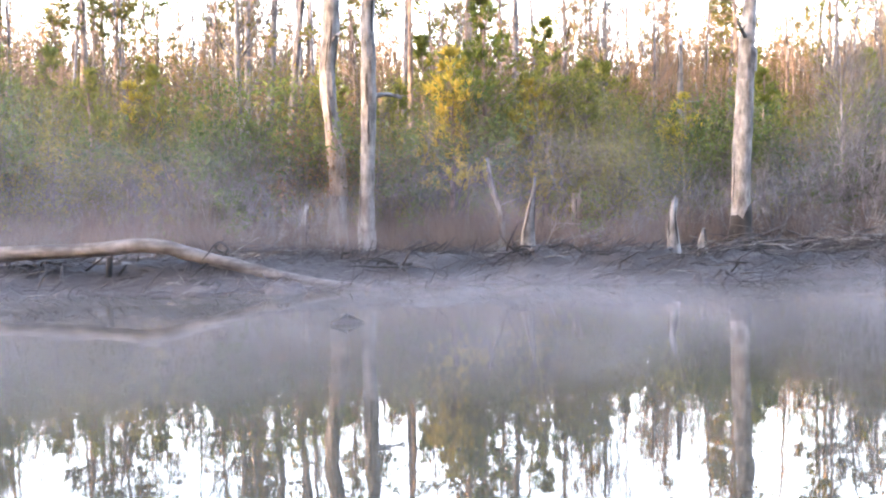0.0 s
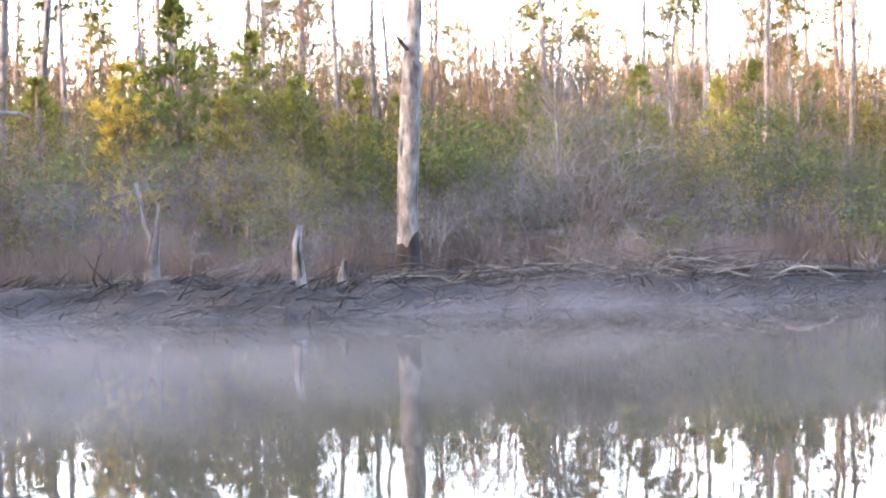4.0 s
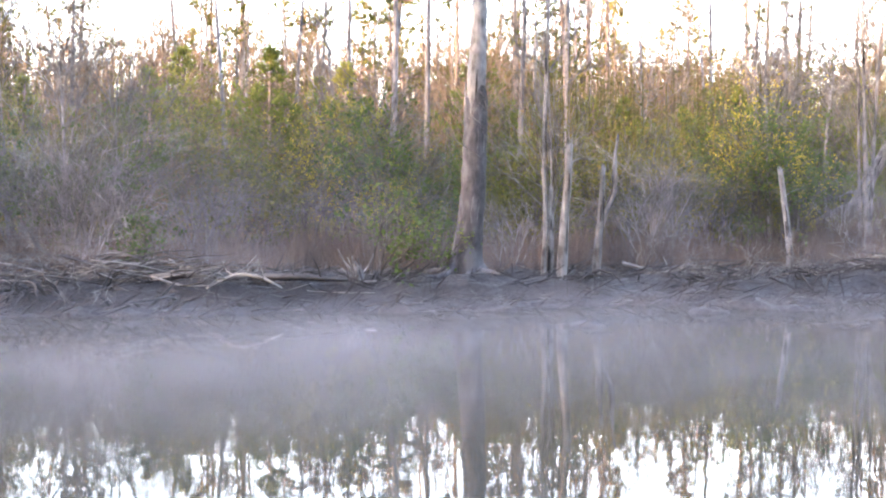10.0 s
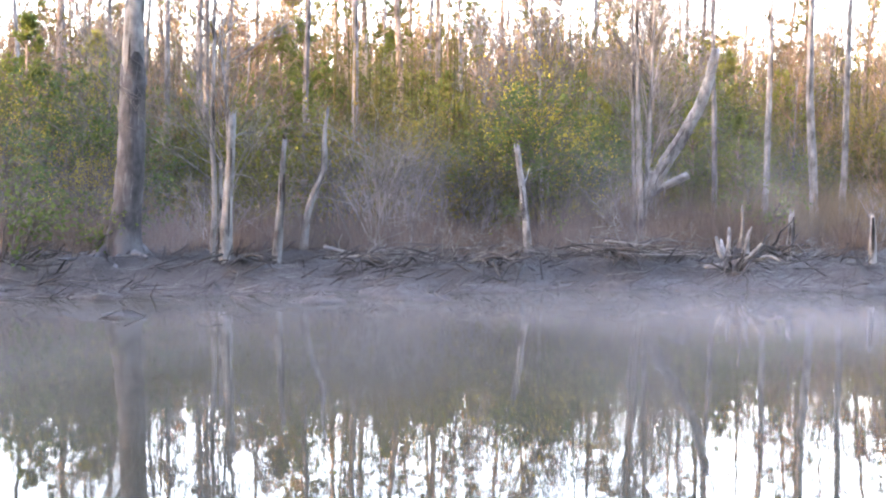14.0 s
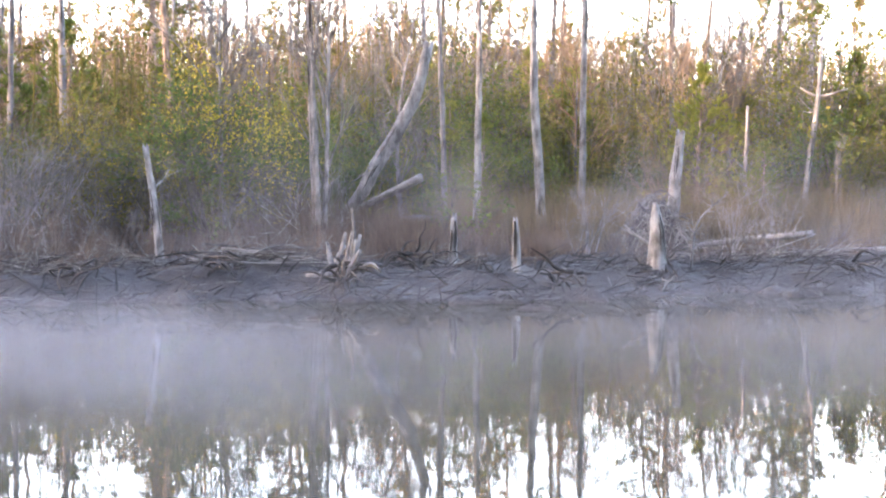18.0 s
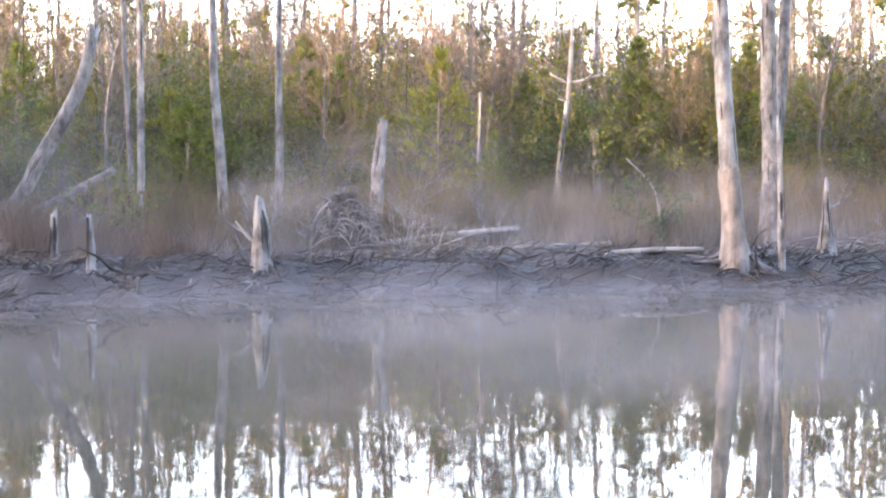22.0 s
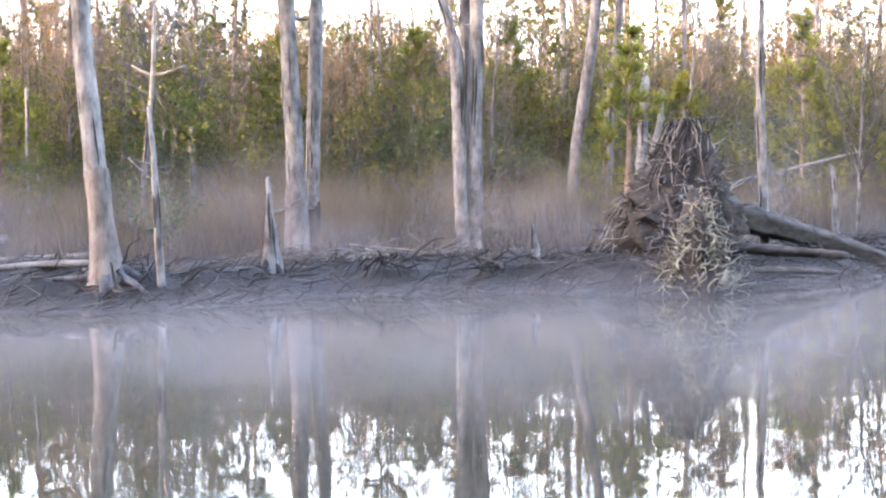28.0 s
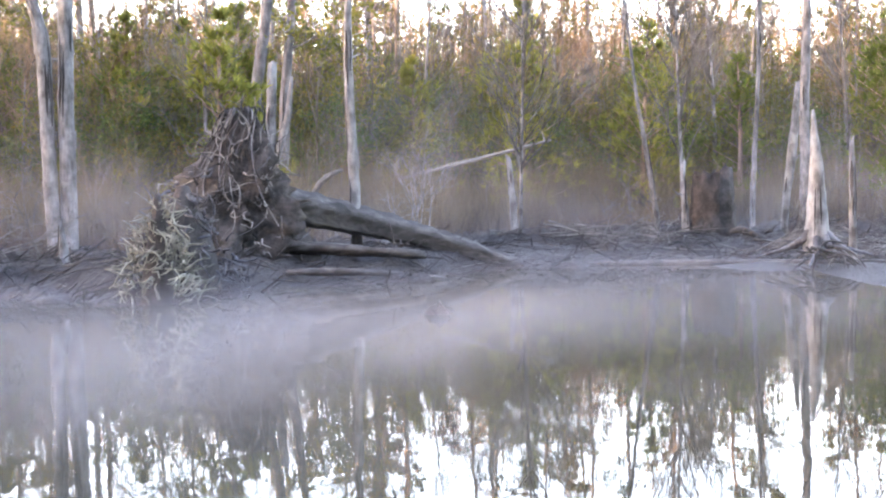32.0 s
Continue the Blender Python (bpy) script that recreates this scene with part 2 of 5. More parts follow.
class Shape:
    """Collects pieces of one mesh."""

    def __init__(self):
        self.v, self.f, self.n = [], [], 0

    def add(self, v, *faces):
        v = np.asarray(v, float)
        self.v.append(v)
        for f in faces:
            self.f.append(np.asarray(f, int) + self.n)
        self.n += len(v)

    def tube(self, path, radii, sides=7, rough=0.0, jag=0.0, rng=R):
        p, r = np.asarray(path, float), np.asarray(radii, float)
        d = np.gradient(p, axis=0)
        d /= np.linalg.norm(d, axis=1)[:, None] + 1e-9
        ref = np.array([0.0, 1.0, 0.0]) if abs(d[:, 1]).max() < 0.9 else np.array([1.0, 0.0, 0.0])
        u = np.cross(d, ref)
        u /= np.linalg.norm(u, axis=1)[:, None] + 1e-9
        w = np.cross(d, u)
        a = np.arange(sides) * 2 * math.pi / sides
        lobes = 1 + rough * (rng.normal(0, 0.6, sides)[None, :] + rng.normal(0, 0.35, (len(p), sides)))
        rr = r[:, None] * lobes
        ring = p[:, None, :] + rr[..., None] * (np.cos(a)[None, :, None] * u[:, None, :] + np.sin(a)[None, :, None] * w[:, None, :])
        if jag:
            ring[-1] += d[-1] * (rng.random((sides, 1)) * jag)
        n, k = len(p), np.arange(sides)
        q = [np.stack([i * sides + k, i * sides + (k + 1) % sides, (i + 1) * sides + (k + 1) % sides, (i + 1) * sides + k], 1) for i in range(n - 1)]
        verts = np.concatenate([ring.reshape(-1, 3), p[:1], p[-1:] - d[-1:] * r[-1] * (0.6 if jag else -0.2)])
        lo = np.stack([(k + 1) % sides, k, np.full(sides, n * sides)], 1)
        hi = np.stack([(n - 1) * sides + k, (n - 1) * sides + (k + 1) % sides, np.full(sides, n * sides + 1)], 1)
        self.add(verts, np.concatenate(q), lo, hi)

    def rods(self, a, b, ra, rb, sides=3):
        """Many straight tapered twigs at once."""
        a, b = np.asarray(a, float), np.asarray(b, float)
        if not len(a):
            return
        d = b - a
        d /= np.linalg.norm(d, axis=1)[:, None] + 1e-9
        ref = np.where(np.abs(d[:, 2:3]) > 0.9, np.array([[1.0, 0, 0]]), np.array([[0, 0, 1.0]]))
        u = np.cross(d, ref)
        u /= np.linalg.norm(u, axis=1)[:, None] + 1e-9
        w = np.cross(d, u)
        ang = np.arange(sides) * 2 * math.pi / sides
        ring = np.cos(ang)[None, :, None] * u[:, None, :] + np.sin(ang)[None, :, None] * w[:, None, :]
        lo = a[:, None, :] + ring * np.asarray(ra)[:, None, None]
        hi = b[:, None, :] + ring * np.asarray(rb)[:, None, None]
        v = np.concatenate([lo, hi], 1).reshape(-1, 3)
        k = np.arange(sides)
        q = np.stack([k, (k + 1) % sides, sides + (k + 1) % sides, sides + k], 1)
        self.add(v, (q[None] + (np.arange(len(a)) * 2 * sides)[:, None, None]).reshape(-1, 4))

    def leaves(self, c, along, length, width, fold=0.25, rng=R):
        """Diamond leaves at c that point along; each is two triangles, folded at the midrib."""
        c, along = np.asarray(c, float), np.asarray(along, float)
        n = len(c)
        along = along / (np.linalg.norm(along, axis=1)[:, None] + 1e-9)
        s = np.cross(along, rng.normal(size=(n, 3)))
        s /= np.linalg.norm(s, axis=1)[:, None] + 1e-9
        up = np.cross(s, along)
        L, Wd = np.asarray(length)[:, None] * np.ones((n, 1)), np.asarray(width)[:, None] * np.ones((n, 1))
        mid = c + along * L * 0.45
        v = np.stack([c, mid + s * Wd + up * Wd * fold, c + along * L, mid - s * Wd + up * Wd * fold], 1).reshape(-1, 3)
        i = (np.arange(n) * 4)[:, None]
        self.add(v, np.concatenate([i + np.array([[0, 1, 2]]), i + np.array([[0, 2, 3]])]))

    def blades(self, c, tip, width, rng=R):
        """Needles or grass: one thin triangle each."""
        c, tip = np.asarray(c, float), np.asarray(tip, float)
        n = len(c)
        s = np.cross(tip - c, rng.normal(size=(n, 3)))
        s /= np.linalg.norm(s, axis=1)[:, None] + 1e-9
        w = np.asarray(width)[:, None] * np.ones((n, 1)) / 2
        v = np.stack([c - s * w, c + s * w, tip], 1).reshape(-1, 3)
        self.add(v, np.arange(3 * n).reshape(-1, 3))

    def sprays(self, fine, width, rng=R):
        """The finest twigs of sprout()."""
        if fine:
            self.blades(np.array([f[0] for f in fine]), np.array([f[1] for f in fine]), np.full(len(fine), width), rng)

    def mesh(self, name, mat, smooth=True):
        me = bpy.data.meshes.new(name)
        v = np.concatenate(self.v)
        sizes = np.concatenate([np.full(len(f), f.shape[1]) for f in self.f])
        loops = np.concatenate([f.ravel() for f in self.f])
        me.vertices.add(len(v))
        me.vertices.foreach_set("co", v.astype(np.float32).ravel())
        me.loops.add(len(loops))
        me.loops.foreach_set("vertex_index", loops.astype(np.int32))
        me.polygons.add(len(sizes))
        me.polygons.foreach_set("loop_start", np.concatenate([[0], np.cumsum(sizes)[:-1]]).astype(np.int32))
        me.polygons.foreach_set("use_smooth", np.full(len(sizes), smooth))
        me.update(calc_edges=True)
        me.materials.append(mat)
        return me


def part(name, shape, mat, parent=None, label="", smooth=True):
    ob = new(name, shape.mesh(name, mat, smooth) if isinstance(shape, Shape) else shape)
    ob.parent = parent
    return tagged(ob, label)


def thing(name, x, y, z, label, category, group="", kind=""):
    ob = new(name)
    ob.empty_display_size = 0.2
    ob.location = (x, y, z)
    return tagged(ob, label, category, group, kind)


def smooth_line(pts, step):
    """A smooth path through a few (x, y, z, r) points, in even steps."""
    p = np.asarray(pts, float)
    s = np.concatenate([[0], np.cumsum(np.linalg.norm(np.diff(p[:, :3], axis=0), axis=1))])
    n = max(3, int(s[-1] / step) + 1)
    q = np.linspace(0, s[-1], n)
    m = np.gradient(p, s, axis=0) if len(p) > 2 else np.tile((p[-1] - p[0]) / s[-1], (len(p), 1))
    out = np.empty((n, p.shape[1]))
    k = np.clip(np.searchsorted(s, q, side="right") - 1, 0, len(p) - 2)
    h = s[k + 1] - s[k]
    u = ((q - s[k]) / h)[:, None]
    out = (2 * u**3 - 3 * u**2 + 1) * p[k] + (u**3 - 2 * u**2 + u) * h[:, None] * m[k] + (-2 * u**3 + 3 * u**2) * p[k + 1] + (u**3 - u**2) * h[:, None] * m[k + 1]
    out[:, 3] = np.maximum(out[:, 3], 0.003)
    return out


def sprout(rng, start, way, length, radius, levels, kids=(3, 5), spread=0.7, wig=0.25, up=0.15, shrink=0.6, bits=2, fine_from=0):
    """A branching system: arrays of twig ends and radii, and the fine tips with their directions."""
    A, B, RA, RB, tips, fine = [], [], [], [], [], []
    stack = [(np.array(start, float), np.array(way, float), length, radius, levels)]
    while stack:
        p, d, L, r, lv = stack.pop()
        if lv <= fine_from and levels > 1:
            q = p + (d + rng.normal(0, wig * 0.6, 3) + np.array([0, 0, up * 0.5])) * L
            fine.append((p, q))
            tips += [(q, d.copy()), ((p + q) / 2, d.copy())]
            if lv > 0:
                for _ in range(rng.integers(kids[0], kids[1] + 1)):
                    e = d + rng.normal(0, spread, 3)
                    stack.append((p + (q - p) * rng.uniform(0.3, 1.0), e / np.linalg.norm(e), L * shrink * rng.uniform(0.7, 1.2), r, lv - 1))
            continue
        n = bits if lv > 0 else 2
        pts = [p]
        for k in range(n):
            d = d + rng.normal(0, wig, 3) / n + np.array([0, 0, up / n])
            d /= np.linalg.norm(d)
            q = pts[-1] + d * L / n
            r0, r1 = r * (1 - 0.65 * k / n), r * (1 - 0.65 * (k + 1) / n)
            A.append(pts[-1]), B.append(q), RA.append(r0), RB.append(r1)
            pts.append(q)
            if lv <= 1:
                tips.append((q, d.copy()))
        if lv > 0:
            for _ in range(rng.integers(kids[0], kids[1] + 1)):
                t = rng.uniform(0.3, 1.0) * n
                k = min(int(t), n - 1)
                q = pts[k] + (pts[k + 1] - pts[k]) * (t - k)
                e = d + rng.normal(0, spread, 3)
                e /= np.linalg.norm(e)
                stack.append((q, e, L * shrink * rng.uniform(0.7, 1.2), max(r * 0.5, 0.0025), lv - 1))
    return np.array(A), np.array(B), np.array(RA), np.array(RB), tips, fine


# ---- ground and water ----


def bank_y(x):
    """Where the water meets the bank."""
    s = np.clip((x - 43.0) / 2.5, 0, 1)
    spits = 0.0
    for at, out, wide in ((3.4, 0.6, 1.0), (8.5, 0.3, 1.5), (14.2, 0.55, 1.3), (22.7, 0.4, 0.8), (25.2, 0.5, 1.0), (34.2, 0.9, 1.6), (40.8, 1.55, 1.1)):
        spits = spits + out * np.exp(-(((x - at) / wide) ** 2))
    return 14.75 - spits + 0.24 * x + 0.22 * np.sin(0.9 * x + 1) + 0.13 * np.sin(2.3 * x) + 1.9 * s * s * (3 - 2 * s)


def lump(x, y, f):
    return (np.sin(f * x + 1.3 * np.sin(f * 0.7 * y)) * np.sin(f * 1.1 * y + 1.7 * np.sin(f * 0.6 * x)))


def ground_z(x, y):
    v = y - bank_y(x)
    a = np.clip(v / 1.1, 0, 1)
    z = np.where(v < 0, np.maximum(v * 0.3, -1.2), 0.30 * a * a * (3 - 2 * a) + 0.014 * np.clip(v - 1.3, 0, 10) + 0.01 * np.clip(v - 11, 0, 80))
    island = 0.36 * np.exp(-((x - 49.0) / 1.0) ** 2 - ((y - 26.4) / 0.6) ** 2) - 0.03
    far = np.clip((-v - 31) / 3, 0, 1) * 0.9
    z = np.where(v < 0, np.maximum(np.maximum(z, island), -1.2 + 2.2 * far), z)
    rough = np.exp(-((v - 1.5) / 4.0) ** 2) * np.clip((v + 0.1) / 0.7, 0, 1)
    return z + rough * (0.07 * lump(x, y, 2.1) + 0.075 * lump(x + 3, y, 5.3) + 0.065 * lump(x, y + 1, 11.0))


def gz(x, y):
    return float(ground_z(np.float64(x), np.float64(y)))


def grid(xs, vs):
    X, V = np.meshgrid(xs, vs)
    Y = V + bank_y(X)
    Z = ground_z(X, Y)
    n, m = len(vs), len(xs)
    i = (np.arange(n - 1)[:, None] * m + np.arange(m - 1)[None, :]).ravel()
    return np.stack([X, Y, Z], -1).reshape(-1, 3), np.stack([i, i + 1, i + m + 1, i + m], 1)


ground = Shape()
ground.add(*grid(np.concatenate([[-900, -300, -100, -50, -25], np.arange(-14, 66, 0.22), [75, 100, 150, 350, 950]]),
                 np.concatenate([[-900, -300, -120, -60, -46, -36, -34, -31, -22, -10, -3], np.arange(-1.2, 5, 0.16), np.arange(5, 14, 0.8), [16, 20, 28, 40, 60, 100, 300, 900]])))
part("ground", ground, MUD, label="dark wet mud bank with roots, rising to woodland floor")
tagged(bpy.data.objects["ground"], category="ground", kind="structure")
water = Shape()
water.add([(-400, -150, 0), (450, -150, 0), (450, 240, 0), (-400, 240, 0)], [[0, 1, 2, 3]])
tagged(part("water", water, WATER, label="still brown pond water with soft ripples, mirroring the trees", smooth=False), category="water", kind="structure")

# ---- dead trees and stumps on the bank ----


def pieces(path, r0):
    p = np.asarray(path, float)
    return p[:, :3], p[:, 3] * r0


def dead_tree(name, label, category, y, pts, mat=SILVER, up=0.0, stubs=0, roots=0, sleeve=None, lean=0.0, sides=13, jag=0.25, rough=0.055, seed=0, base=True, group="", cracks=0, flakes=0):
    """A bare trunk through (x, z, radius) points at depth y. up: grows on to that height; stubs: broken branches; roots: flaring roots;
    sleeve: (from z, to z, material, part name, label) of bark still on it."""
    rng = np.random.default_rng(100 + seed)
    x0 = pts[0][0]
    g = gz(x0, y)
    z0 = g if base else pts[0][1]
    t = thing(name, x0, y, z0, label, category, group)
    line = [(x - x0, lean * (z - z0), z - z0, r) for x, z, r in pts]
    if base:
        x, yy, z, r = line[0]
        if z > 0.25:
            nx, ny, nz, nr = line[1]
            line.insert(0, (x + (x - nx) * min(1, z / max(nz - z, 0.3)) * 0.6, 0, -0.15, r * 1.12))
        else:
            line[0] = (x, 0, -0.15, r * 1.1)
    if up:
        (xa, ya, za, ra), (xb, yb, zb, rb) = line[-2], line[-1]
        k = (up - zb) / (zb - za)
        line.append((xb + (xb - xa) * k * 0.6, yb + (yb - ya) * k, up, max(0.03, rb * 0.5)))
    path = smooth_line(line, 0.13 if len(pts) > 2 or up else 0.08)
    path[1:, 0] += np.cumsum(rng.normal(0, 0.004, len(path) - 1))
    s = Shape()
    s.tube(path[:, :3], path[:, 3], sides, rough, jag * path[-1, 3] * 4, rng)
    trunk = part("trunk", s, mat, t)
    if sleeve:
        za, zb, smat, sname, slabel = sleeve
        keep = path[(path[:, 2] > za - z0) & (path[:, 2] < zb - z0)]
        s = Shape()
        n = 15
        a = np.arange(n) * 2 * math.pi / n
        top = np.cumsum(rng.normal(0, 0.13, n))
        top -= np.linspace(0, top[-1], n)
        ring = []
        for k, (px, py, pz, pr) in enumerate(keep):
            rr = pr * (1.09 + rng.normal(0, 0.025, n)) + 0.008
            w = (k / (len(keep) - 1)) ** 3
            ring.append(np.stack([px + rr * np.cos(a), py + rr * np.sin(a), pz + w * top], 1))
        v = np.concatenate(ring)
        i = (np.arange(len(keep) - 1)[:, None] * n + np.arange(n)[None]).ravel()
        j = (np.arange(len(keep) - 1)[:, None] * n + (np.arange(n)[None] + 1) % n).ravel()
        s.add(v, np.stack([i, j, j + n, i + n], 1))
        inner = np.concatenate([ring[-1], np.stack([keep[-1, 0] + keep[-1, 3] * 0.9 * np.cos(a), keep[-1, 1] + keep[-1, 3] * 0.9 * np.sin(a), keep[-1, 2] + top - 0.01], 1)])
        k = np.arange(n)
        s.add(inner, np.stack([k, (k + 1) % n, n + (k + 1) % n, n + k], 1))
        part(sname, s, smat, t, slabel)
    low = path[path[:, 2] < 6.0]

    def on_skin(i, a, off):
        px, py, pz, pr = low[i]
        return (px + (pr + off) * math.cos(a), py + (pr + off) * math.sin(a), pz)

    for k in range(cracks):
        n = int(rng.integers(3, 8))
        i0, a = int(rng.integers(2, max(3, len(low) - n))), rng.uniform(math.pi * 1.1, math.pi * 1.9)
        wide, left, right = rng.uniform(0.008, 0.02), [], []
        for m in range(n):
            if i0 + m >= len(low):
                break
            a += rng.normal(0, 0.03)
            w = wide * math.sin(math.pi * (m + 0.5) / n) / max(low[i0 + m, 3], 0.03)
            left.append(on_skin(i0 + m, a - w, 0.012)), right.append(on_skin(i0 + m, a + w, 0.012))
        if len(left) > 2:
            s = Shape()
            m = len(left)
            s.add(left + right, [[q, q + 1, m + q + 1, m + q] for q in range(m - 1)])
            part("crack", s, DARKBARK, trunk)
    for k in range(flakes):
        i0, a, n = int(rng.integers(3, max(4, len(low) - 4))), rng.uniform(math.pi * 1.0, math.pi * 2.0), int(rng.integers(2, 4))
        half, v = rng.uniform(0.18, 0.45), []
        for m in range(n + 1):
            for q in (-1, -0.3, 0.3, 1):
                v.append(on_skin(min(i0 + m, len(low) - 1), a + half * q * rng.uniform(0.8, 1.1), 0.016 + 0.012 * (abs(q) == 1)))
        s = Shape()
        s.add(v, [[m * 4 + q, m * 4 + q + 1, m * 4 + q + 5, m * 4 + q + 4] for m in range(n) for q in range(3)])
        part("bark_flake", s, GREYBARK, trunk)
    for k in range(stubs):
        i = rng.integers(int(len(path) * 0.3), len(path) - 1)
        px, py, pz, pr = path[i]
        a = rng.uniform(0, 2 * math.pi)
        d = np.array([math.cos(a), math.sin(a), rng.uniform(-0.1, 0.6)])
        L = rng.uniform(0.15, 0.7)
        o = np.array([px, py, pz])
        line2 = smooth_line([(*o, pr * 0.35), (*(o + d * L * 0.5), pr * 0.25), (*(o + d * L + rng.normal(0, 0.06, 3)), pr * 0.1)], 0.08)
        s = Shape()
        s.tube(line2[:, :3], line2[:, 3], 6, 0.1, 0, rng)
        limb = part("branch", s, mat, t)
        if L > 0.3:
            o = o + d * L * 0.6
            d = d + rng.normal(0, 0.6, 3)
            twig = smooth_line([(*o, pr * 0.12), (*(o + d * L * 0.3), pr * 0.09), (*(o + d * L * 0.55 + rng.normal(0, 0.04, 3)), 0.004)], 0.06)
            s = Shape()
            s.tube(twig[:, :3], twig[:, 3], 4, 0, 0, rng)
            part("twig", s, mat, limb)
    for k in range(roots):
        a = 2 * math.pi * (k + rng.uniform(0, 0.6)) / roots
        r = pts[0][2]
        L = r * rng.uniform(2.6, 4.5)
        dx, dy = math.cos(a), math.sin(a)
        q = []
        for u, h, rr in ((0.35, 0.9, 0.38), (0.9, 0.42, 0.32), (1.5, 0.12, 0.24), (L / r, 0.0, 0.08)):
            px, py = dx * r * u + rng.normal(0, 0.02), dy * r * u
            ground_here = gz(x0 + px, y + py) - z0
            q.append((px, py, max(ground_here, -0.08 - z0) + h * r, rr * r))
        s = Shape()
        line2 = smooth_line(q, 0.06)
        s.tube(line2[:, :3], line2[:, 3], 6, 0.12, 0, rng)
        part("root", s, DARKBARK if mat is not PALE else OLDBARK, t)
    return t


G_DEAD, G_STUMP, G_THIN = "standing dead trees on the bank", "broken stumps on the bank", "thin pale trunks behind the bank"
dead_tree("dead_tree", "tall dead trunk, bark peeled to brown wood, ragged lower half", "dead tree", 18.6,
          [(-1.84, 0.50, 0.19), (-1.82, 1.29, 0.142), (-1.88, 2.31, 0.137), (-1.97, 3.18, 0.136), (-1.90, 4.34, 0.150), (-1.90, 6.06, 0.135)], SILVER, 9.5, 3, 5,
          (1.15, 2.4, BROWN, "bare_wood", "brown wood where the bark has peeled"), seed=1, group=G_DEAD, cracks=7, flakes=5)
dead_tree("dead_tree", "tall bleached dead trunk with grey blotches beside the water", "dead tree", 17.6,
          [(-1.27, 0.35, 0.165), (-1.26, 1.42, 0.120), (-1.22, 2.61, 0.129), (-1.23, 3.89, 0.119), (-1.22, 4.44, 0.110)], SILVER, 9.0, 2, 6, seed=2, group=G_DEAD, cracks=7, flakes=5)
dead_tree("dead_tree", "tall smooth silver dead trunk with a charred base", "dead tree", 18.15,
          [(5.00, 0.46, 0.19), (5.04, 1.09, 0.157), (5.09, 2.32, 0.157), (5.15, 3.74, 0.133), (5.19, 4.49, 0.109)], SILVER, 10.0, 2, 6,
          (0.05, 1.15, DARKBARK, "charred_bark", "ragged black bark round the base"), seed=3, group=G_DEAD, cracks=7, flakes=5)
dead_tree("dead_tree", "thick old trunk, grey bark below, bare and pale above, flared base", "dead tree", 19.7,
          [(13.95, 0.36, 0.27), (14.00, 0.71, 0.205), (14.08, 1.66, 0.168), (14.10, 2.87, 0.15), (14.12, 4.01, 0.126)], PALE, 10.0, 3, 7,
          (0.05, 3.1, OLDBARK, "bark", "grey lichen-spotted bark ending in a ragged edge"), seed=4, group=G_DEAD, cracks=7, flakes=5)
dead_tree("dead_tree", "tall bleached trunk with brown bare wood and flared base", "dead tree", 23.0,
          [(33.68, 0.28, 0.215), (33.62, 0.82, 0.145), (33.53, 1.76, 0.129), (33.47, 3.00, 0.113), (33.43, 3.92, 0.105)], PALE, 9.0, 2, 6,
          (0.05, 1.75, PEELED, "bare_wood", "reddish-brown wood under lost bark"), seed=5, group=G_DEAD, cracks=7, flakes=5)
dead_tree("dead_tree", "tall pale trunk with grey bark still on its lower part", "dead tree", 27.0,
          [(35.32, 0.57, 0.17), (35.33, 1.91, 0.142), (35.29, 3.07, 0.134), (35.25, 4.39, 0.125)], PALE, 10.0, 3, 5,
          (0.1, 1.3, GREYBARK, "bark", "grey bark with a ragged top edge"), seed=6, group=G_DEAD, cracks=7, flakes=5)
dead_tree("dead_tree", "tall grey dead trunk with dark wet foot", "dead tree", 27.4,
          [(35.50, 0.55, 0.125), (35.54, 1.74, 0.110), (35.61, 3.10, 0.114), (35.67, 4.46, 0.105)], SILVER, 9.0, 3, 4,
          (0.1, 1.35, DARKBARK, "wet_bark", "dark wet bark at the foot"), seed=7, group=G_DEAD, cracks=7, flakes=5)
dead_tree("dead_tree", "bent pale dead trunk of a close pair", "dead tree", 27.25,
          [(37.96, 0.56, 0.10), (37.89, 2.14, 0.104), (37.83, 3.67, 0.100), (37.71, 4.12, 0.078), (37.55, 4.6, 0.05)], SILVER, 7.5, 4, 4, seed=8, group=G_DEAD, cracks=7, flakes=5)
dead_tree("dead_tree", "straight pale dead trunk of a close pair, bark flaking", "dead tree", 27.35,
          [(38.15, 0.56, 0.118), (38.18, 2.59, 0.118), (38.22, 4.38, 0.108)], SILVER, 9.5, 5, 4, seed=9, group=G_DEAD, cracks=7, flakes=5)
dead_tree("dead_tree", "dark grey trunk standing close behind a pale pair", "dead tree", 27.75,
          [(38.02, 0.56, 0.105), (38.03, 2.59, 0.10), (38.05, 4.38, 0.09)], GREYBARK, 9.0, 3, 3, seed=12, group=G_DEAD, cracks=7, flakes=5)
dead_tree("dead_tree", "white slender dead tree with side twigs behind a fallen trunk", "dead tree", 26.65,
          [(42.59, 0.85, 0.076), (42.55, 2.13, 0.072), (42.55, 3.16, 0.060), (42.55, 3.87, 0.048)], PALE, 7.0, 5, 0, seed=10, group=G_DEAD, cracks=7, flakes=5)
dead_tree("leaning_dead_tree", "thick silver trunk leaning far over, broken off at its top", "dead tree", 26.0,
          [(22.05, 0.95, 0.115), (22.42, 1.48, 0.12), (22.62, 1.87, 0.128), (23.05, 2.55, 0.122), (23.38, 3.17, 0.11), (23.59, 4.01, 0.085)], SILVER, 0, 2, 0, jag=0.8, seed=11, cracks=5, flakes=2)
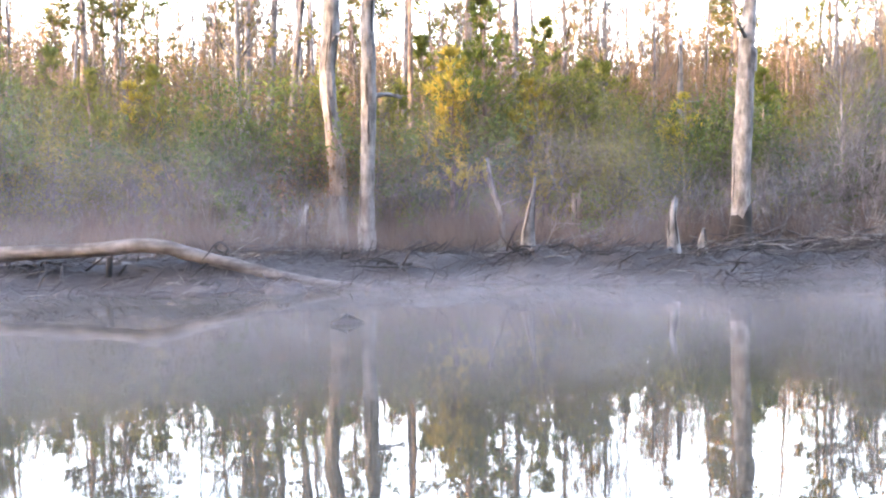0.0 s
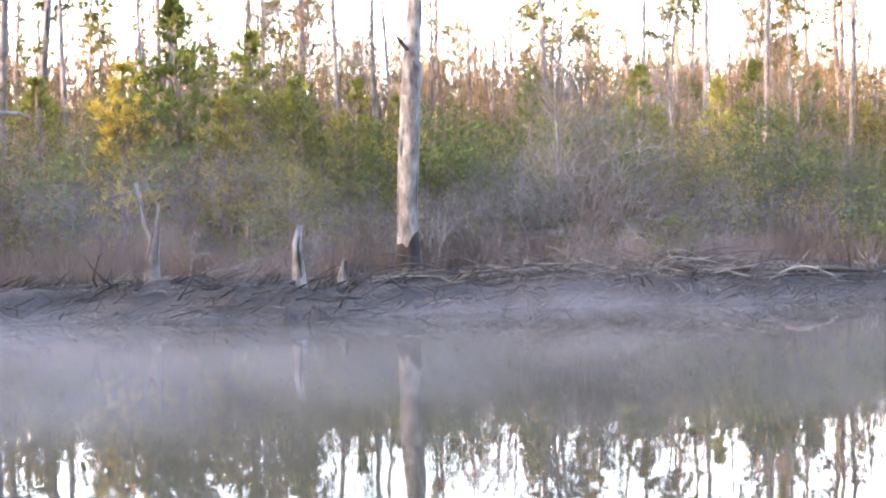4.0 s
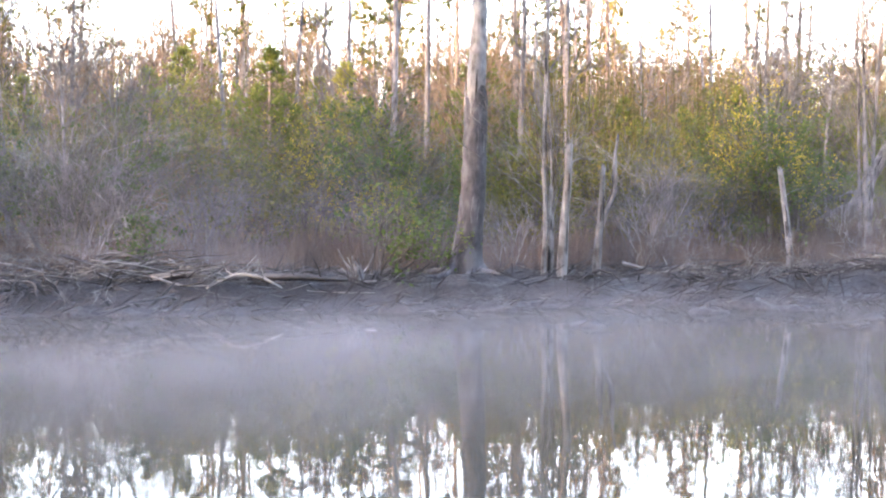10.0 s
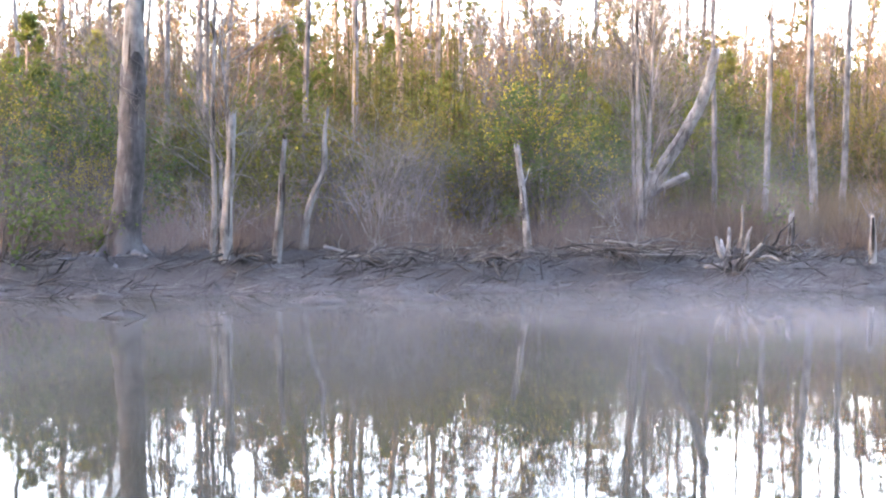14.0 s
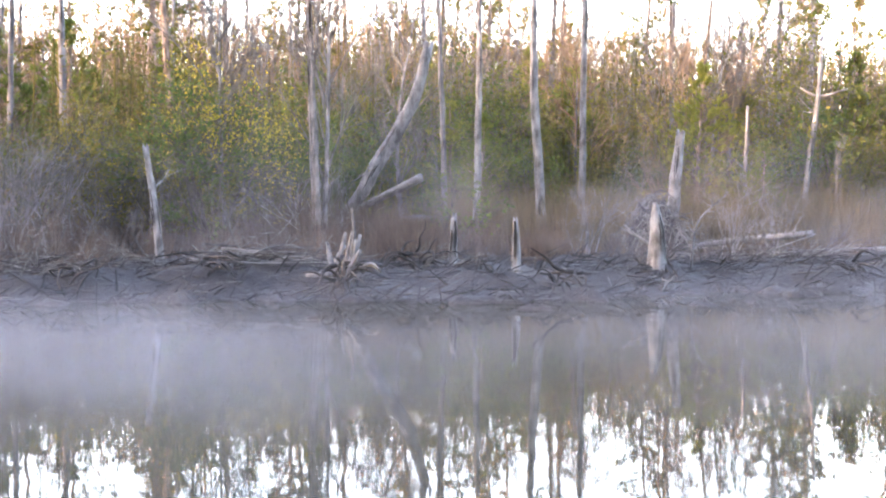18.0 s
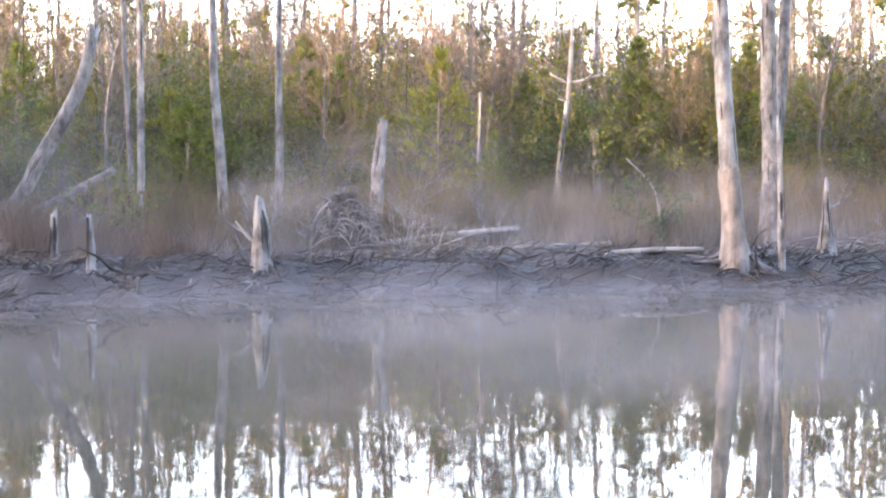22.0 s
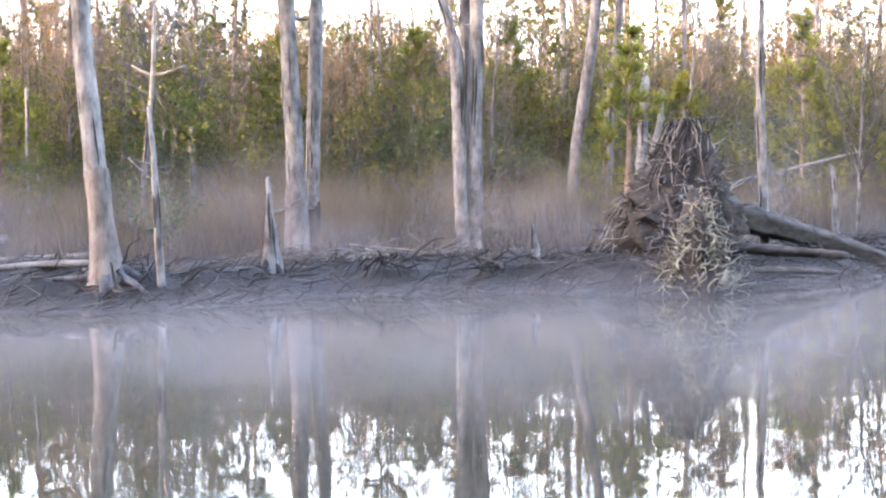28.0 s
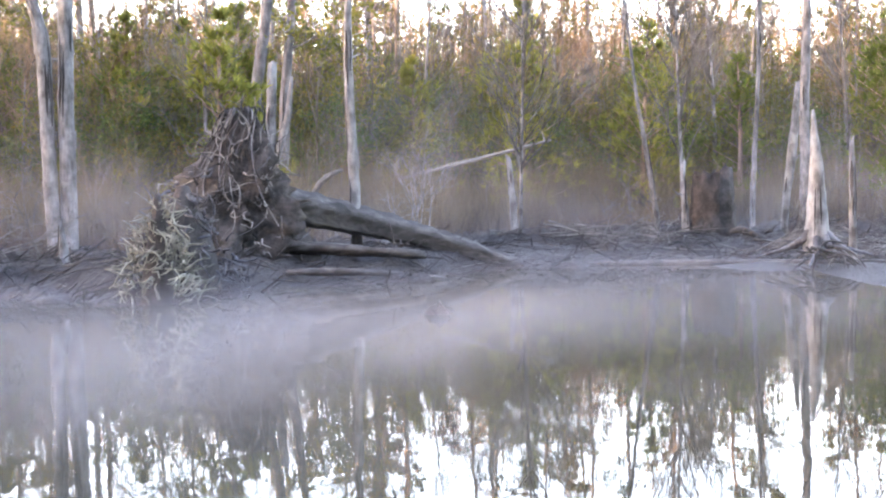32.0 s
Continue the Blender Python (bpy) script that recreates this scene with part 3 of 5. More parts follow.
for k, (yy, pts, up, m) in enumerate([
        (23.5, [(5.24, 0.86, 0.095), (5.20, 2.26, 0.083), (5.20, 4.58, 0.044)], 0, SILVER),
        (19.9, [(15.16, 0.31, 0.042), (15.19, 1.2, 0.037), (15.16, 2.07, 0.036), (15.18, 3.50, 0.024)], 4.3, PALE),
        (19.95, [(15.28, 0.31, 0.036), (15.31, 1.68, 0.024)], 0, SILVER),
        (24.0, [(21.88, 0.67, 0.055), (21.80, 2.31, 0.050), (21.74, 3.84, 0.032)], 6.5, SILVER),
        (24.1, [(21.78, 0.76, 0.037), (21.72, 3.21, 0.027)], 5.0, SILVER),
        (25.5, [(24.48, 0.67, 0.069), (24.51, 2.70, 0.059), (24.51, 4.65, 0.044)], 8.5, SILVER),
        (26.3, [(25.76, 0.37, 0.095), (25.68, 1.3, 0.09), (25.62, 2.25, 0.085), (25.55, 3.47, 0.072), (25.54, 4.80, 0.061)], 9.0, SILVER),
        (27.05, [(26.52, 0.56, 0.073), (26.58, 2.82, 0.064), (26.60, 4.93, 0.053)], 8.5, SILVER),
        (23.0, [(34.34, 0.29, 0.052), (34.31, 1.59, 0.042), (34.27, 2.37, 0.027)], 0, PALE),
        (30.3, [(31.90, 1.78, 0.062), (32.10, 3.69, 0.05)], 4.6, SILVER),
        (29.0, [(30.20, 1.6, 0.044), (30.21, 3.28, 0.030)], 0, SILVER),
        (30.0, [(47.35, 0.7, 0.05), (47.20, 1.68, 0.044), (46.97, 3.19, 0.027)], 4.0, SILVER),
        (30.6, [(49.70, 0.57, 0.065), (49.85, 1.88, 0.084), (49.92, 2.86, 0.040)], 0, SILVER),
        (33.0, [(50.74, 1.18, 0.112), (50.76, 4.71, 0.083)], 9.0, GREYBARK),
        (31.5, [(49.35, 0.78, 0.052), (49.46, 3.68, 0.036)], 5.5, GREYBARK),
        (28.5, [(41.02, 1.55, 0.095), (41.10, 3.14, 0.075)], 0, SILVER),
        (28.5, [(41.11, 1.63, 0.063), (41.36, 2.44, 0.055), (41.44, 2.99, 0.024)], 0, PALE),
        (31.0, [(40.16, 2.22, 0.114), (40.42, 3.75, 0.108), (40.55, 4.66, 0.100)], 9.0, GREYBARK),
        (31.0, [(40.80, 2.61, 0.093), (40.97, 4.65, 0.072)], 8.5, GREYBARK),
        (27.0, [(13.42, 2.10, 0.064), (13.45, 5.35, 0.055)], 9.0, GREYBARK),
        (27.0, [(15.47, 1.89, 0.062), (15.54, 5.38, 0.050)], 8.5, GREYBARK),
        (27.0, [(16.50, 2.48, 0.070), (16.50, 5.39, 0.060)], 9.0, GREYBARK),
        (27.0, [(-4.85, 3.38, 0.078), (-4.79, 6.18, 0.066)], 9.5, GREYBARK),
        (27.0, [(-3.75, 3.37, 0.099), (-3.45, 6.17, 0.080)], 9.5, GREYBARK),
        (27.0, [(23.86, 3.0, 0.05), (23.76, 5.48, 0.035)], 7.5, GREYBARK)]):
    dead_tree("thin_dead_tree", "thin pale dead trunk standing in the brush" if m is not GREYBARK else "slim grey trunk rising behind the shrubs", "dead tree", yy, pts, m, up, 3 if up else 1, 0,
              sides=8, jag=0.5, seed=30 + k, group=G_THIN, cracks=2)
STUMPS = [
    ("spiky grey broken stump", 17.2, [(-2.23, 0.11, 0.082), (-2.22, 0.61, 0.072), (-2.18, 1.06, 0.03)], SILVER, 0),
    ("bleached white stump, worn hollow at the foot", 16.45, [(3.57, 0.24, 0.10), (3.50, 0.66, 0.085), (3.49, 0.9, 0.066), (3.52, 1.06, 0.045)], PALE, 5),
    ("pointed grey stump, wide at its foot", 17.1, [(1.33, 0.29, 0.15), (1.36, 0.76, 0.095), (1.42, 1.21, 0.042), (1.45, 1.50, 0.018)], SILVER, 4),
    ("small crooked grey snag", 18.5, [(1.01, 0.34, 0.054), (0.98, 0.92, 0.049), (0.82, 1.41, 0.042), (0.74, 1.85, 0.022)], SILVER, 0),
    ("short brown rotten stump among sedge", 19.4, [(2.40, 0.37, 0.112), (2.41, 0.8, 0.10), (2.41, 1.18, 0.087)], BROWN, 0),
    ("little pointed stump on roots", 17.0, [(4.08, 0.27, 0.116), (4.10, 0.49, 0.065), (4.12, 0.69, 0.018)], SILVER, 5),
    ("slanting bleached post-like stump, flat broken top", 19.6, [(15.39, 0.31, 0.075), (15.45, 1.28, 0.060), (15.51, 2.28, 0.05)], PALE, 3),
    ("grey stump with ragged top", 20.2, [(16.02, 0.17, 0.070), (16.06, 1.04, 0.053), (16.12, 1.95, 0.032)], SILVER, 3),
    ("twisted wavy grey snag", 21.5, [(16.21, 0.44, 0.062), (16.32, 1.11, 0.056), (16.56, 1.73, 0.046), (16.55, 2.1, 0.036), (16.60, 2.57, 0.02)], SILVER, 0),
    ("slanting pale post-like stump", 22.16, [(19.77, 0.33, 0.060), (19.66, 1.15, 0.05), (19.55, 1.99, 0.042)], PALE, 0),
    ("short pale upright stump", 22.65, [(24.09, 0.40, 0.067), (24.10, 0.7, 0.055), (24.09, 0.99, 0.042)], PALE, 0),
    ("short pale stump with a side spur", 21.5, [(25.01, 0.43, 0.063), (25.0, 0.7, 0.05), (24.98, 1.01, 0.026)], PALE, 0),
    ("cone-shaped bleached stump with a knot hole", 22.1, [(27.10, 0.35, 0.135), (27.10, 0.75, 0.11), (27.09, 0.98, 0.085), (27.08, 1.12, 0.05)], SILVER, 6),
    ("broken grey trunk in the sedge", 27.0, [(28.28, 0.8, 0.135), (28.32, 1.44, 0.128), (28.40, 2.48, 0.09)], SILVER, 0),
    ("far grey post-like stump among sedge", 30.7, [(32.73, 1.0, 0.085), (32.73, 1.79, 0.082), (32.71, 2.54, 0.066)], SILVER, 0),
    ("spiked bleached stump on a wide rotten foot", 24.35, [(35.41, 0.51, 0.15), (35.40, 0.80, 0.085), (35.39, 1.1, 0.05), (35.39, 1.47, 0.028)], SILVER, 6),
    ("tiny pointed pale stump", 25.0, [(39.02, 0.38, 0.079), (39.0, 0.6, 0.05), (38.98, 0.83, 0.016)], PALE, 3),
    ("thin slanting grey stump in tall sedge", 30.4, [(44.91, 0.87, 0.065), (44.82, 1.66, 0.042)], SILVER, 0),
    ("thin bleached stump in tall sedge", 29.9, [(47.83, 0.63, 0.058), (47.82, 1.47, 0.04)], PALE, 0),
    ("tall tapering stump, tan bare wood, gnarled roots", 26.4, [(49.02, 0.30, 0.20), (49.01, 0.65, 0.155), (49.01, 1.35, 0.10), (48.95, 2.10, 0.022)], PALE, 8),
    ("thin forked grey snag", 27.9, [(49.98, 0.55, 0.050), (49.97, 1.1, 0.045), (49.95, 1.76, 0.03)], SILVER, 0),
]
for k, (label, yy, pts, m, roots) in enumerate(STUMPS):
    dead_tree("stump", label, "stump", yy, pts, m, 0, 1 if k % 3 == 0 else 0, roots, sides=10, jag=0.9, rough=0.14, seed=60 + k, group=G_STUMP, cracks=3)
dead_tree("rotten_stump", "wide dark rotten stump, broken off flat", "stump", 30.0, [(48.28, 0.4, 0.34), (48.28, 0.8, 0.31), (48.28, 1.12, 0.30)], EARTH, 0, 0, 5, sides=18, jag=0.35, rough=0.24, seed=99)


def lying(name, label, category, pts, mat, sides=8, rough=0.1, stubs=0, jag=0.5, seed=0, group=""):
    """A log, branch or stick through (x, y, z, radius) points."""
    rng = np.random.default_rng(seed + 500)
    gap = min(p[2] - p[3] - gz(p[0], p[1]) for p in pts)
    if 0 < gap < 0.3:
        pts = [(p[0], p[1], p[2] - gap - 0.01, p[3]) for p in pts]
    o = np.array([*pts[0][:3]])
    t = thing(name, *o, label, category, group)
    path = smooth_line([(*(np.array(p[:3]) - o), p[3]) for p in pts], 0.12)
    s = Shape()
    s.tube(path[:, :3], path[:, 3], sides, rough, jag * path[-1, 3], rng)
    part("trunk" if path[:, 3].max() > 0.07 else "stem", s, mat, t)
    for k in range(stubs):
        i = rng.integers(1, len(path) - 1)
        p, r = path[i, :3], path[i, 3]
        d = rng.normal(0, 1, 3)
        d[2] = abs(d[2]) * 0.7 + 0.15
        d /= np.linalg.norm(d)
        L = rng.uniform(0.15, 0.5)
        line = smooth_line([(*p, r * 0.45), (*(p + d * L * 0.5), r * 0.32), (*(p + d * L + rng.normal(0, 0.08, 3)), r * 0.12)], 0.07)
        s = Shape()
        s.tube(line[:, :3], line[:, 3], 5, 0.1, 0, rng)
        part("branch", s, mat, t)
    return t


log = lying("fallen_log", "long grey weathered log with a bend, sloping into the water", "log",
            [(-8.6, 14.9, 0.42, 0.11), (-6.41, 14.5, 0.50, 0.105), (-4.59, 14.4, 0.57, 0.10), (-3.94, 14.35, 0.62, 0.10), (-3.07, 14.4, 0.41, 0.09), (-2.01, 14.4, 0.15, 0.075), (-0.6, 14.4, -0.06, 0.045)], GREY_LOG, 14, 0.12, 0, seed=1)
lying("fallen_log", "thinner dark log under the long one, half sunk", "log", [(-4.9, 15.15, 0.36, 0.06), (-3.57, 15.1, 0.14, 0.056), (-2.0, 15.0, -0.06, 0.045)], GREY_LOG, 8, 0.1, 1, seed=2)
lying("driftwood_post", "dark wet stake standing in the water under the log", "post", [(-4.49, 14.35, -0.6, 0.05), (-4.50, 14.36, 0.1, 0.05), (-4.47, 14.36, 0.46, 0.04)], DARKBARK, 7, seed=3)
lying("fallen_log", "short silver log lying among sedge", "log", [(21.9, 27.4, 1.0, 0.055), (22.29, 27.5, 1.19, 0.065), (23.43, 27.5, 1.76, 0.085)], SILVER_LOG, 9, 0.1, 1, seed=4)
lying("fallen_log", "dark old log crossing under the short one", "log", [(22.3, 27.2, 0.7, 0.06), (23.2, 27.4, 1.2, 0.08), (24.2, 27.5, 1.1, 0.08)], GREY_LOG, 9, 0.1, 1, seed=5)
lying("fallen_log", "long bleached log on the mud before the sedge", "log", [(27.6, 26.2, 0.42, 0.035), (28.97, 26.4, 0.62, 0.055), (30.81, 26.6, 0.80, 0.068)], PALE_LOG, 9, 0.1, 2, seed=6)
lying("fallen_log", "thin bleached log along the mud", "log", [(28.97, 25.6, 0.38, 0.034), (30.91, 26.2, 0.46, 0.048), (32.40, 26.4, 0.52, 0.043)], PALE_LOG, 8, 0.1, 2, seed=7)
lying("fallen_log", "grey log half sunk along the bank", "log", [(9.4, 18.1, 0.46, 0.03), (10.2, 18.0, 0.53, 0.045), (10.9, 18.2, 0.49, 0.042), (11.6, 18.15, 0.5, 0.04), (12.3, 18.4, 0.44, 0.025)], DARK_LOG, 9, 0.25, 6, seed=8)
lying("fallen_log", "weathered log on the mud beneath the trunks", "log", [(31.9, 23.6, 0.42, 0.05), (32.7, 23.8, 0.46, 0.055), (33.4, 23.9, 0.46, 0.05)], PALE_LOG, 9, 0.12, 1, seed=9)
lying("floating_log", "thin dark log floating along the far shallows", "log", [(45.4, 27.6, 0.01, 0.03), (47.5, 27.4, 0.025, 0.04), (50.0, 26.9, 0.025, 0.035), (53.0, 27.0, 0.02, 0.03)], DARK_LOG, 8, 0.1, 0, seed=10)
lying("fallen_stick", "long pale stick propped over the sedge", "branch", [(42.9, 31.0, 1.38, 0.03), (44.44, 31.0, 1.73, 0.032), (45.63, 31.0, 2.01, 0.024)], PALE_LOG, 7, 0.08, 1, seed=11)
lying("bent_snag", "small bent snag with twigs above the sedge", "snag", [(33.34, 26.8, 0.5, 0.024), (33.34, 26.8, 0.89, 0.024), (33.21, 26.8, 1.58, 0.02), (32.72, 26.8, 2.11, 0.012)], SILVER_LOG, 7, 0.1, 6, seed=12)
lying("leaning_sapling", "thin bleached sapling bent over the mud", "snag", [(27.69, 22.5, 0.3, 0.022), (27.70, 22.5, 0.5, 0.02), (27.78, 22.5, 0.98, 0.016), (28.2, 22.5, 1.4, 0.008)], SILVER, 6, 0.08, 12, seed=13)
lying("hooked_branch", "pale hooked dead branch", "branch", [(41.9, 26.5, 0.75, 0.05), (41.95, 26.6, 1.02, 0.048), (42.15, 26.6, 1.35, 0.045), (42.43, 26.6, 1.49, 0.024)], SILVER_LOG, 7, 0.1, 1, seed=14)
lying("dead_branch", "two-armed bare branch of a far dead tree", "branch", [(31.69, 30.3, 3.84, 0.02), (32.05, 30.3, 3.66, 0.035), (32.73, 30.3, 3.81, 0.02)], SILVER_LOG, 6, 0.1, 2, seed=15)
lying("dead_branch", "long pale branch lying along the mud", "branch", [(16.6, 21.0, 0.62, 0.03), (17.1, 21.1, 0.5, 0.026), (17.7, 21.2, 0.46, 0.028), (18.5, 21.4, 0.46, 0.02)], PALE_LOG, 6, 0.1, 4, seed=16)
lying("dead_branch", "bleached crooked branch at the water's edge", "branch", [(10.5, 17.7, 0.28, 0.022), (10.98, 17.7, 0.47, 0.028), (11.25, 17.65, 0.42, 0.022), (11.5, 17.6, 0.3, 0.012)], PALE_LOG, 7, 0.2, 9, seed=17)

lying("fallen_log", "tan rotting log beside the uprooted tree", "log", [(41.5, 25.6, 0.48, 0.09), (42.54, 25.7, 0.40, 0.085), (43.6, 25.9, 0.30, 0.06)], DARK_LOG, 9, 0.25, 3, seed=18)
lying("fallen_log", "pale split log at the water's edge", "log", [(41.9, 25.0, 0.2, 0.05), (42.8, 25.15, 0.17, 0.05), (43.9, 25.4, 0.05, 0.03)], DARK_LOG, 8, 0.3, 2, seed=19)

# ---- upturned root plate with its fallen trunk ----


def root_plate():
    t = thing("uprooted_tree", 41.1, 25.5, gz(41.1, 25.5), "uprooted fallen tree, its earthy root plate standing up", "fallen tree")
    rng = np.random.default_rng(41)
    o = np.array([41.1, 25.5, t.location.z])
    path = smooth_line([(*(np.array(p[:3]) - o), p[3]) for p in [(41.05, 25.75, 1.12, 0.30), (41.6, 26.0, 1.0, 0.27), (42.1, 26.3, 0.87, 0.235), (43.2, 26.8, 0.57, 0.18), (44.75, 27.1, 0.08, 0.11), (45.6, 27.3, -0.25, 0.08)]], 0.12)
    s = Shape()
    s.tube(path[:, :3], path[:, 3], 16, 0.24, 0.1, rng)
    part("trunk", s, DARK_LOG, t, "dark grey trunk sloping down into the water")
    # earth: a peaked lumpy slab, tilted back
    s = Shape()
    nu, nv = 44, 26
    u, v = np.meshgrid(np.linspace(0, 2 * math.pi, nu, endpoint=False), np.linspace(0, 1, nv))
    half = 0.90 * (1 - v) ** 0.9 + 0.15 - 0.12 * v**4
    lumps = 1 + 0.22 * np.sin(3 * u + 5 * v) + 0.16 * np.sin(7 * u - 9 * v) + rng.normal(0, 0.15, u.shape)
    cx = -0.22 + 0.42 * v
    p = np.stack([cx + np.cos(u) * half * lumps, 0.1 + 0.1 * v + np.sin(u) * half * 0.5 * lumps, -0.2 + 2.2 * v + rng.normal(0, 0.03, u.shape)], -1).reshape(-1, 3)
    i = (np.arange(nv - 1)[:, None] * nu + np.arange(nu)[None]).ravel()
    j = (np.arange(nv - 1)[:, None] * nu + (np.arange(nu)[None] + 1) % nu).ravel()
    s.add(np.concatenate([p, p[-nu:].mean(0)[None]]), np.stack([i, j, j + nu, i + nu], 1), np.stack([(nv - 1) * nu + np.arange(nu), (nv - 1) * nu + (np.arange(nu) + 1) % nu, np.full(nu, nv * nu)], 1))
    plate = part("root_plate", s, EARTH, t, "dark brown earth held by the roots")
    for k in range(120):
        h = rng.random() ** 0.85
        a = rng.uniform(math.pi * 0.8, math.pi * 2.05)
        w = 0.92 * (1 - h) ** 0.8 + 0.16
        q = np.array([-0.22 + 0.42 * h + math.cos(a) * w * 0.98, 0.1 + 0.1 * h + math.sin(a) * w * 0.5, 2.0 * h])
        d = np.array([math.cos(a) * 1.1 - 0.25, math.sin(a) * 0.8, rng.normal(0.15, 0.5) + (0.9 if h > 0.8 else 0)])
        L, line, r = rng.uniform(0.15, 0.42), [], rng.uniform(0.007, 0.018)
        for m in range(5):
            line.append((*q, r * (1 - 0.16 * m)))
            d = d + rng.normal(0, 0.6, 3)
            q = q + d / np.linalg.norm(d) * L / 4
            q[2] = max(q[2], -0.3)
        line = smooth_line(line, 0.06)
        s = Shape()
        s.tube(line[:, :3], line[:, 3], 5, 0.12, 0, rng)
        part("root", s, (SILVER, OLDBARK, GREYBARK, DARKBARK, PALE)[k % 5], t)
    for k in range(110):
        h, a, line = rng.random() ** 0.9, rng.uniform(math.pi * 0.9, math.pi * 1.9), []
        da, dh, r = rng.normal(-0.16, 0.16), rng.normal(0.05, 0.12), rng.uniform(0.005, 0.014)
        for m in range(5):
            w = (0.90 * (1 - min(h, 0.97)) ** 0.9 + 0.15) * rng.uniform(1.06, 1.22)
            line.append((-0.22 + 0.42 * h + math.cos(a) * w, 0.1 + 0.1 * h + math.sin(a) * w * 0.5, -0.2 + 2.2 * h, r * (1 - 0.14 * m)))
            a, h = a + da + rng.normal(0, 0.07), min(1.0, max(0.08, h + dh + rng.normal(0, 0.03)))
        line = smooth_line(line, 0.06)
        s = Shape()
        s.tube(line[:, :3], line[:, 3], 5, 0.12, 0, rng)
        part("root", s, (OLDBARK, DARKBARK, GREYBARK, DARKBARK, DARKBARK, SILVER)[k % 6], plate)
    return t


root_plate()


def root_tangle(x, y, z, label, mat, size, count, seed, name="root_tangle", tall=1.0, thick=1.0):
    """Gnarled roots that rise from a core and droop to the water."""
    rng = np.random.default_rng(seed)
    t = thing(name, x, y, z, label, "roots", "root tangles along the bank")
    for k in range(count):
        a = rng.uniform(0, 2 * math.pi)
        q = np.array([rng.normal(0, 0.18), rng.normal(0, 0.15), rng.uniform(0.1, 0.6) * tall]) * size
        d = np.array([math.cos(a), math.sin(a) - 0.3, rng.uniform(-0.2, 0.9) * tall])
        L, r, line = size * rng.uniform(0.5, 1.1), rng.uniform(0.016, 0.034) * thick, []
        for m in range(6):
            line.append((*q, r * (1 - 0.14 * m)))
            d = d + rng.normal(0, 0.4, 3) - np.array([0, 0, 0.28])
            q = q + d / np.linalg.norm(d) * L / 5
            q[2] = max(q[2], -0.06 - z + 0.02)
        line = smooth_line(line, 0.06)
        s = Shape()
        s.tube(line[:, :3], line[:, 3], 5, 0.14, 0, rng)
        part("root", s, mat, t)
    return t


def root_mound(x, y, z, w, h, label, mat, count, seed, thick=1.0):
    """A heap of short curling roots."""
    rng = np.random.default_rng(seed)
    t = thing("root_mound", x, y, z, label, "roots", "root tangles along the bank")
    core = Shape()
    core.tube([(0, 0, -0.1), (0, 0.02, h * 0.3), (0, 0.03, h * 0.6), (0, 0.03, h * 0.82)], [w * 0.5, w * 0.42, w * 0.24, w * 0.08], 12, 0.2, 0, rng)
    part("core", core, EARTH, t, "dark earth between the roots")
    for k in range(count):
        u, a = rng.random() ** 0.6, rng.uniform(0, 2 * math.pi)
        top = h * (1 - u) ** 0.75
        q = np.array([math.cos(a) * w * u, math.sin(a) * w * 0.6 * u, top * rng.uniform(0.55, 1.0)])
        d = np.array([rng.normal(-0.1, 0.9), rng.normal(-0.2, 0.5), rng.normal(-0.1, 0.55)])
        L, r, line = rng.uniform(0.14, 0.34), rng.uniform(0.008, 0.018) * thick, []
        for m in range(5):
            line.append((*q, r * (1 - 0.16 * m)))
            d = d + rng.normal(0, 0.45, 3)
            q = q + d / np.linalg.norm(d) * L / 4
            q[2] = max(q[2], -z - 0.04)
        line = smooth_line(line, 0.06)
        s = Shape()
        s.tube(line[:, :3], line[:, 3], 5, 0.14, 0, rng)
        part("root", s, mat, t)
    return t


root_mound(40.86, 23.05, 0.05, 0.46, 1.4, "pale lichen-covered root mass standing at the water", MOSSWOOD, 290, 5)
root_mound(40.95, 23.7, 0.1, 0.78, 1.45, "dark tangle of roots before the root plate", OLDBARK, 170, 51, 1.3)


def root_crown(x, y, z, label, mat, size, seed, spikes=13):
    """An upturned root crown: blunt spikes that fan upwards from a short butt."""
    rng = np.random.default_rng(seed)
    t = thing("upturned_stump", x, y, z, label, "stump", "root tangles along the bank")
    s = Shape()
    s.tube([(0, 0, -0.2), (0, 0, 0.15 * size), (0.02, 0, 0.42 * size)], [0.14 * size, 0.16 * size, 0.08 * size], 10, 0.25, 0.1, rng)
    part("butt", s, OLDBARK, t, "dark wet butt of the crown")
    for k in range(spikes):
        a = rng.uniform(0, 2 * math.pi)
        tilt = abs(rng.normal(0, 0.75))
        d = np.array([math.cos(a) * math.sin(tilt), math.sin(a) * math.sin(tilt) * 0.7, math.cos(tilt)])
        L, r = size * rng.uniform(0.45, 1.05) * (1.1 - 0.35 * tilt), size * rng.uniform(0.035, 0.075)
        q, line = np.array([math.cos(a) * 0.1 * size, math.sin(a) * 0.1 * size, 0.2 * size]), []
        for m in range(4):
            line.append((*q, r * (1 - 0.2 * m)))
            d = d + rng.normal(0, 0.22, 3)
            q = q + d / np.linalg.norm(d) * L / 3
        line = smooth_line(line, 0.06)
        s = Shape()
        s.tube(line[:, :3], line[:, 3], 6, 0.2, 0.8 * r, rng)
        part("root", s, mat, t)
    return t


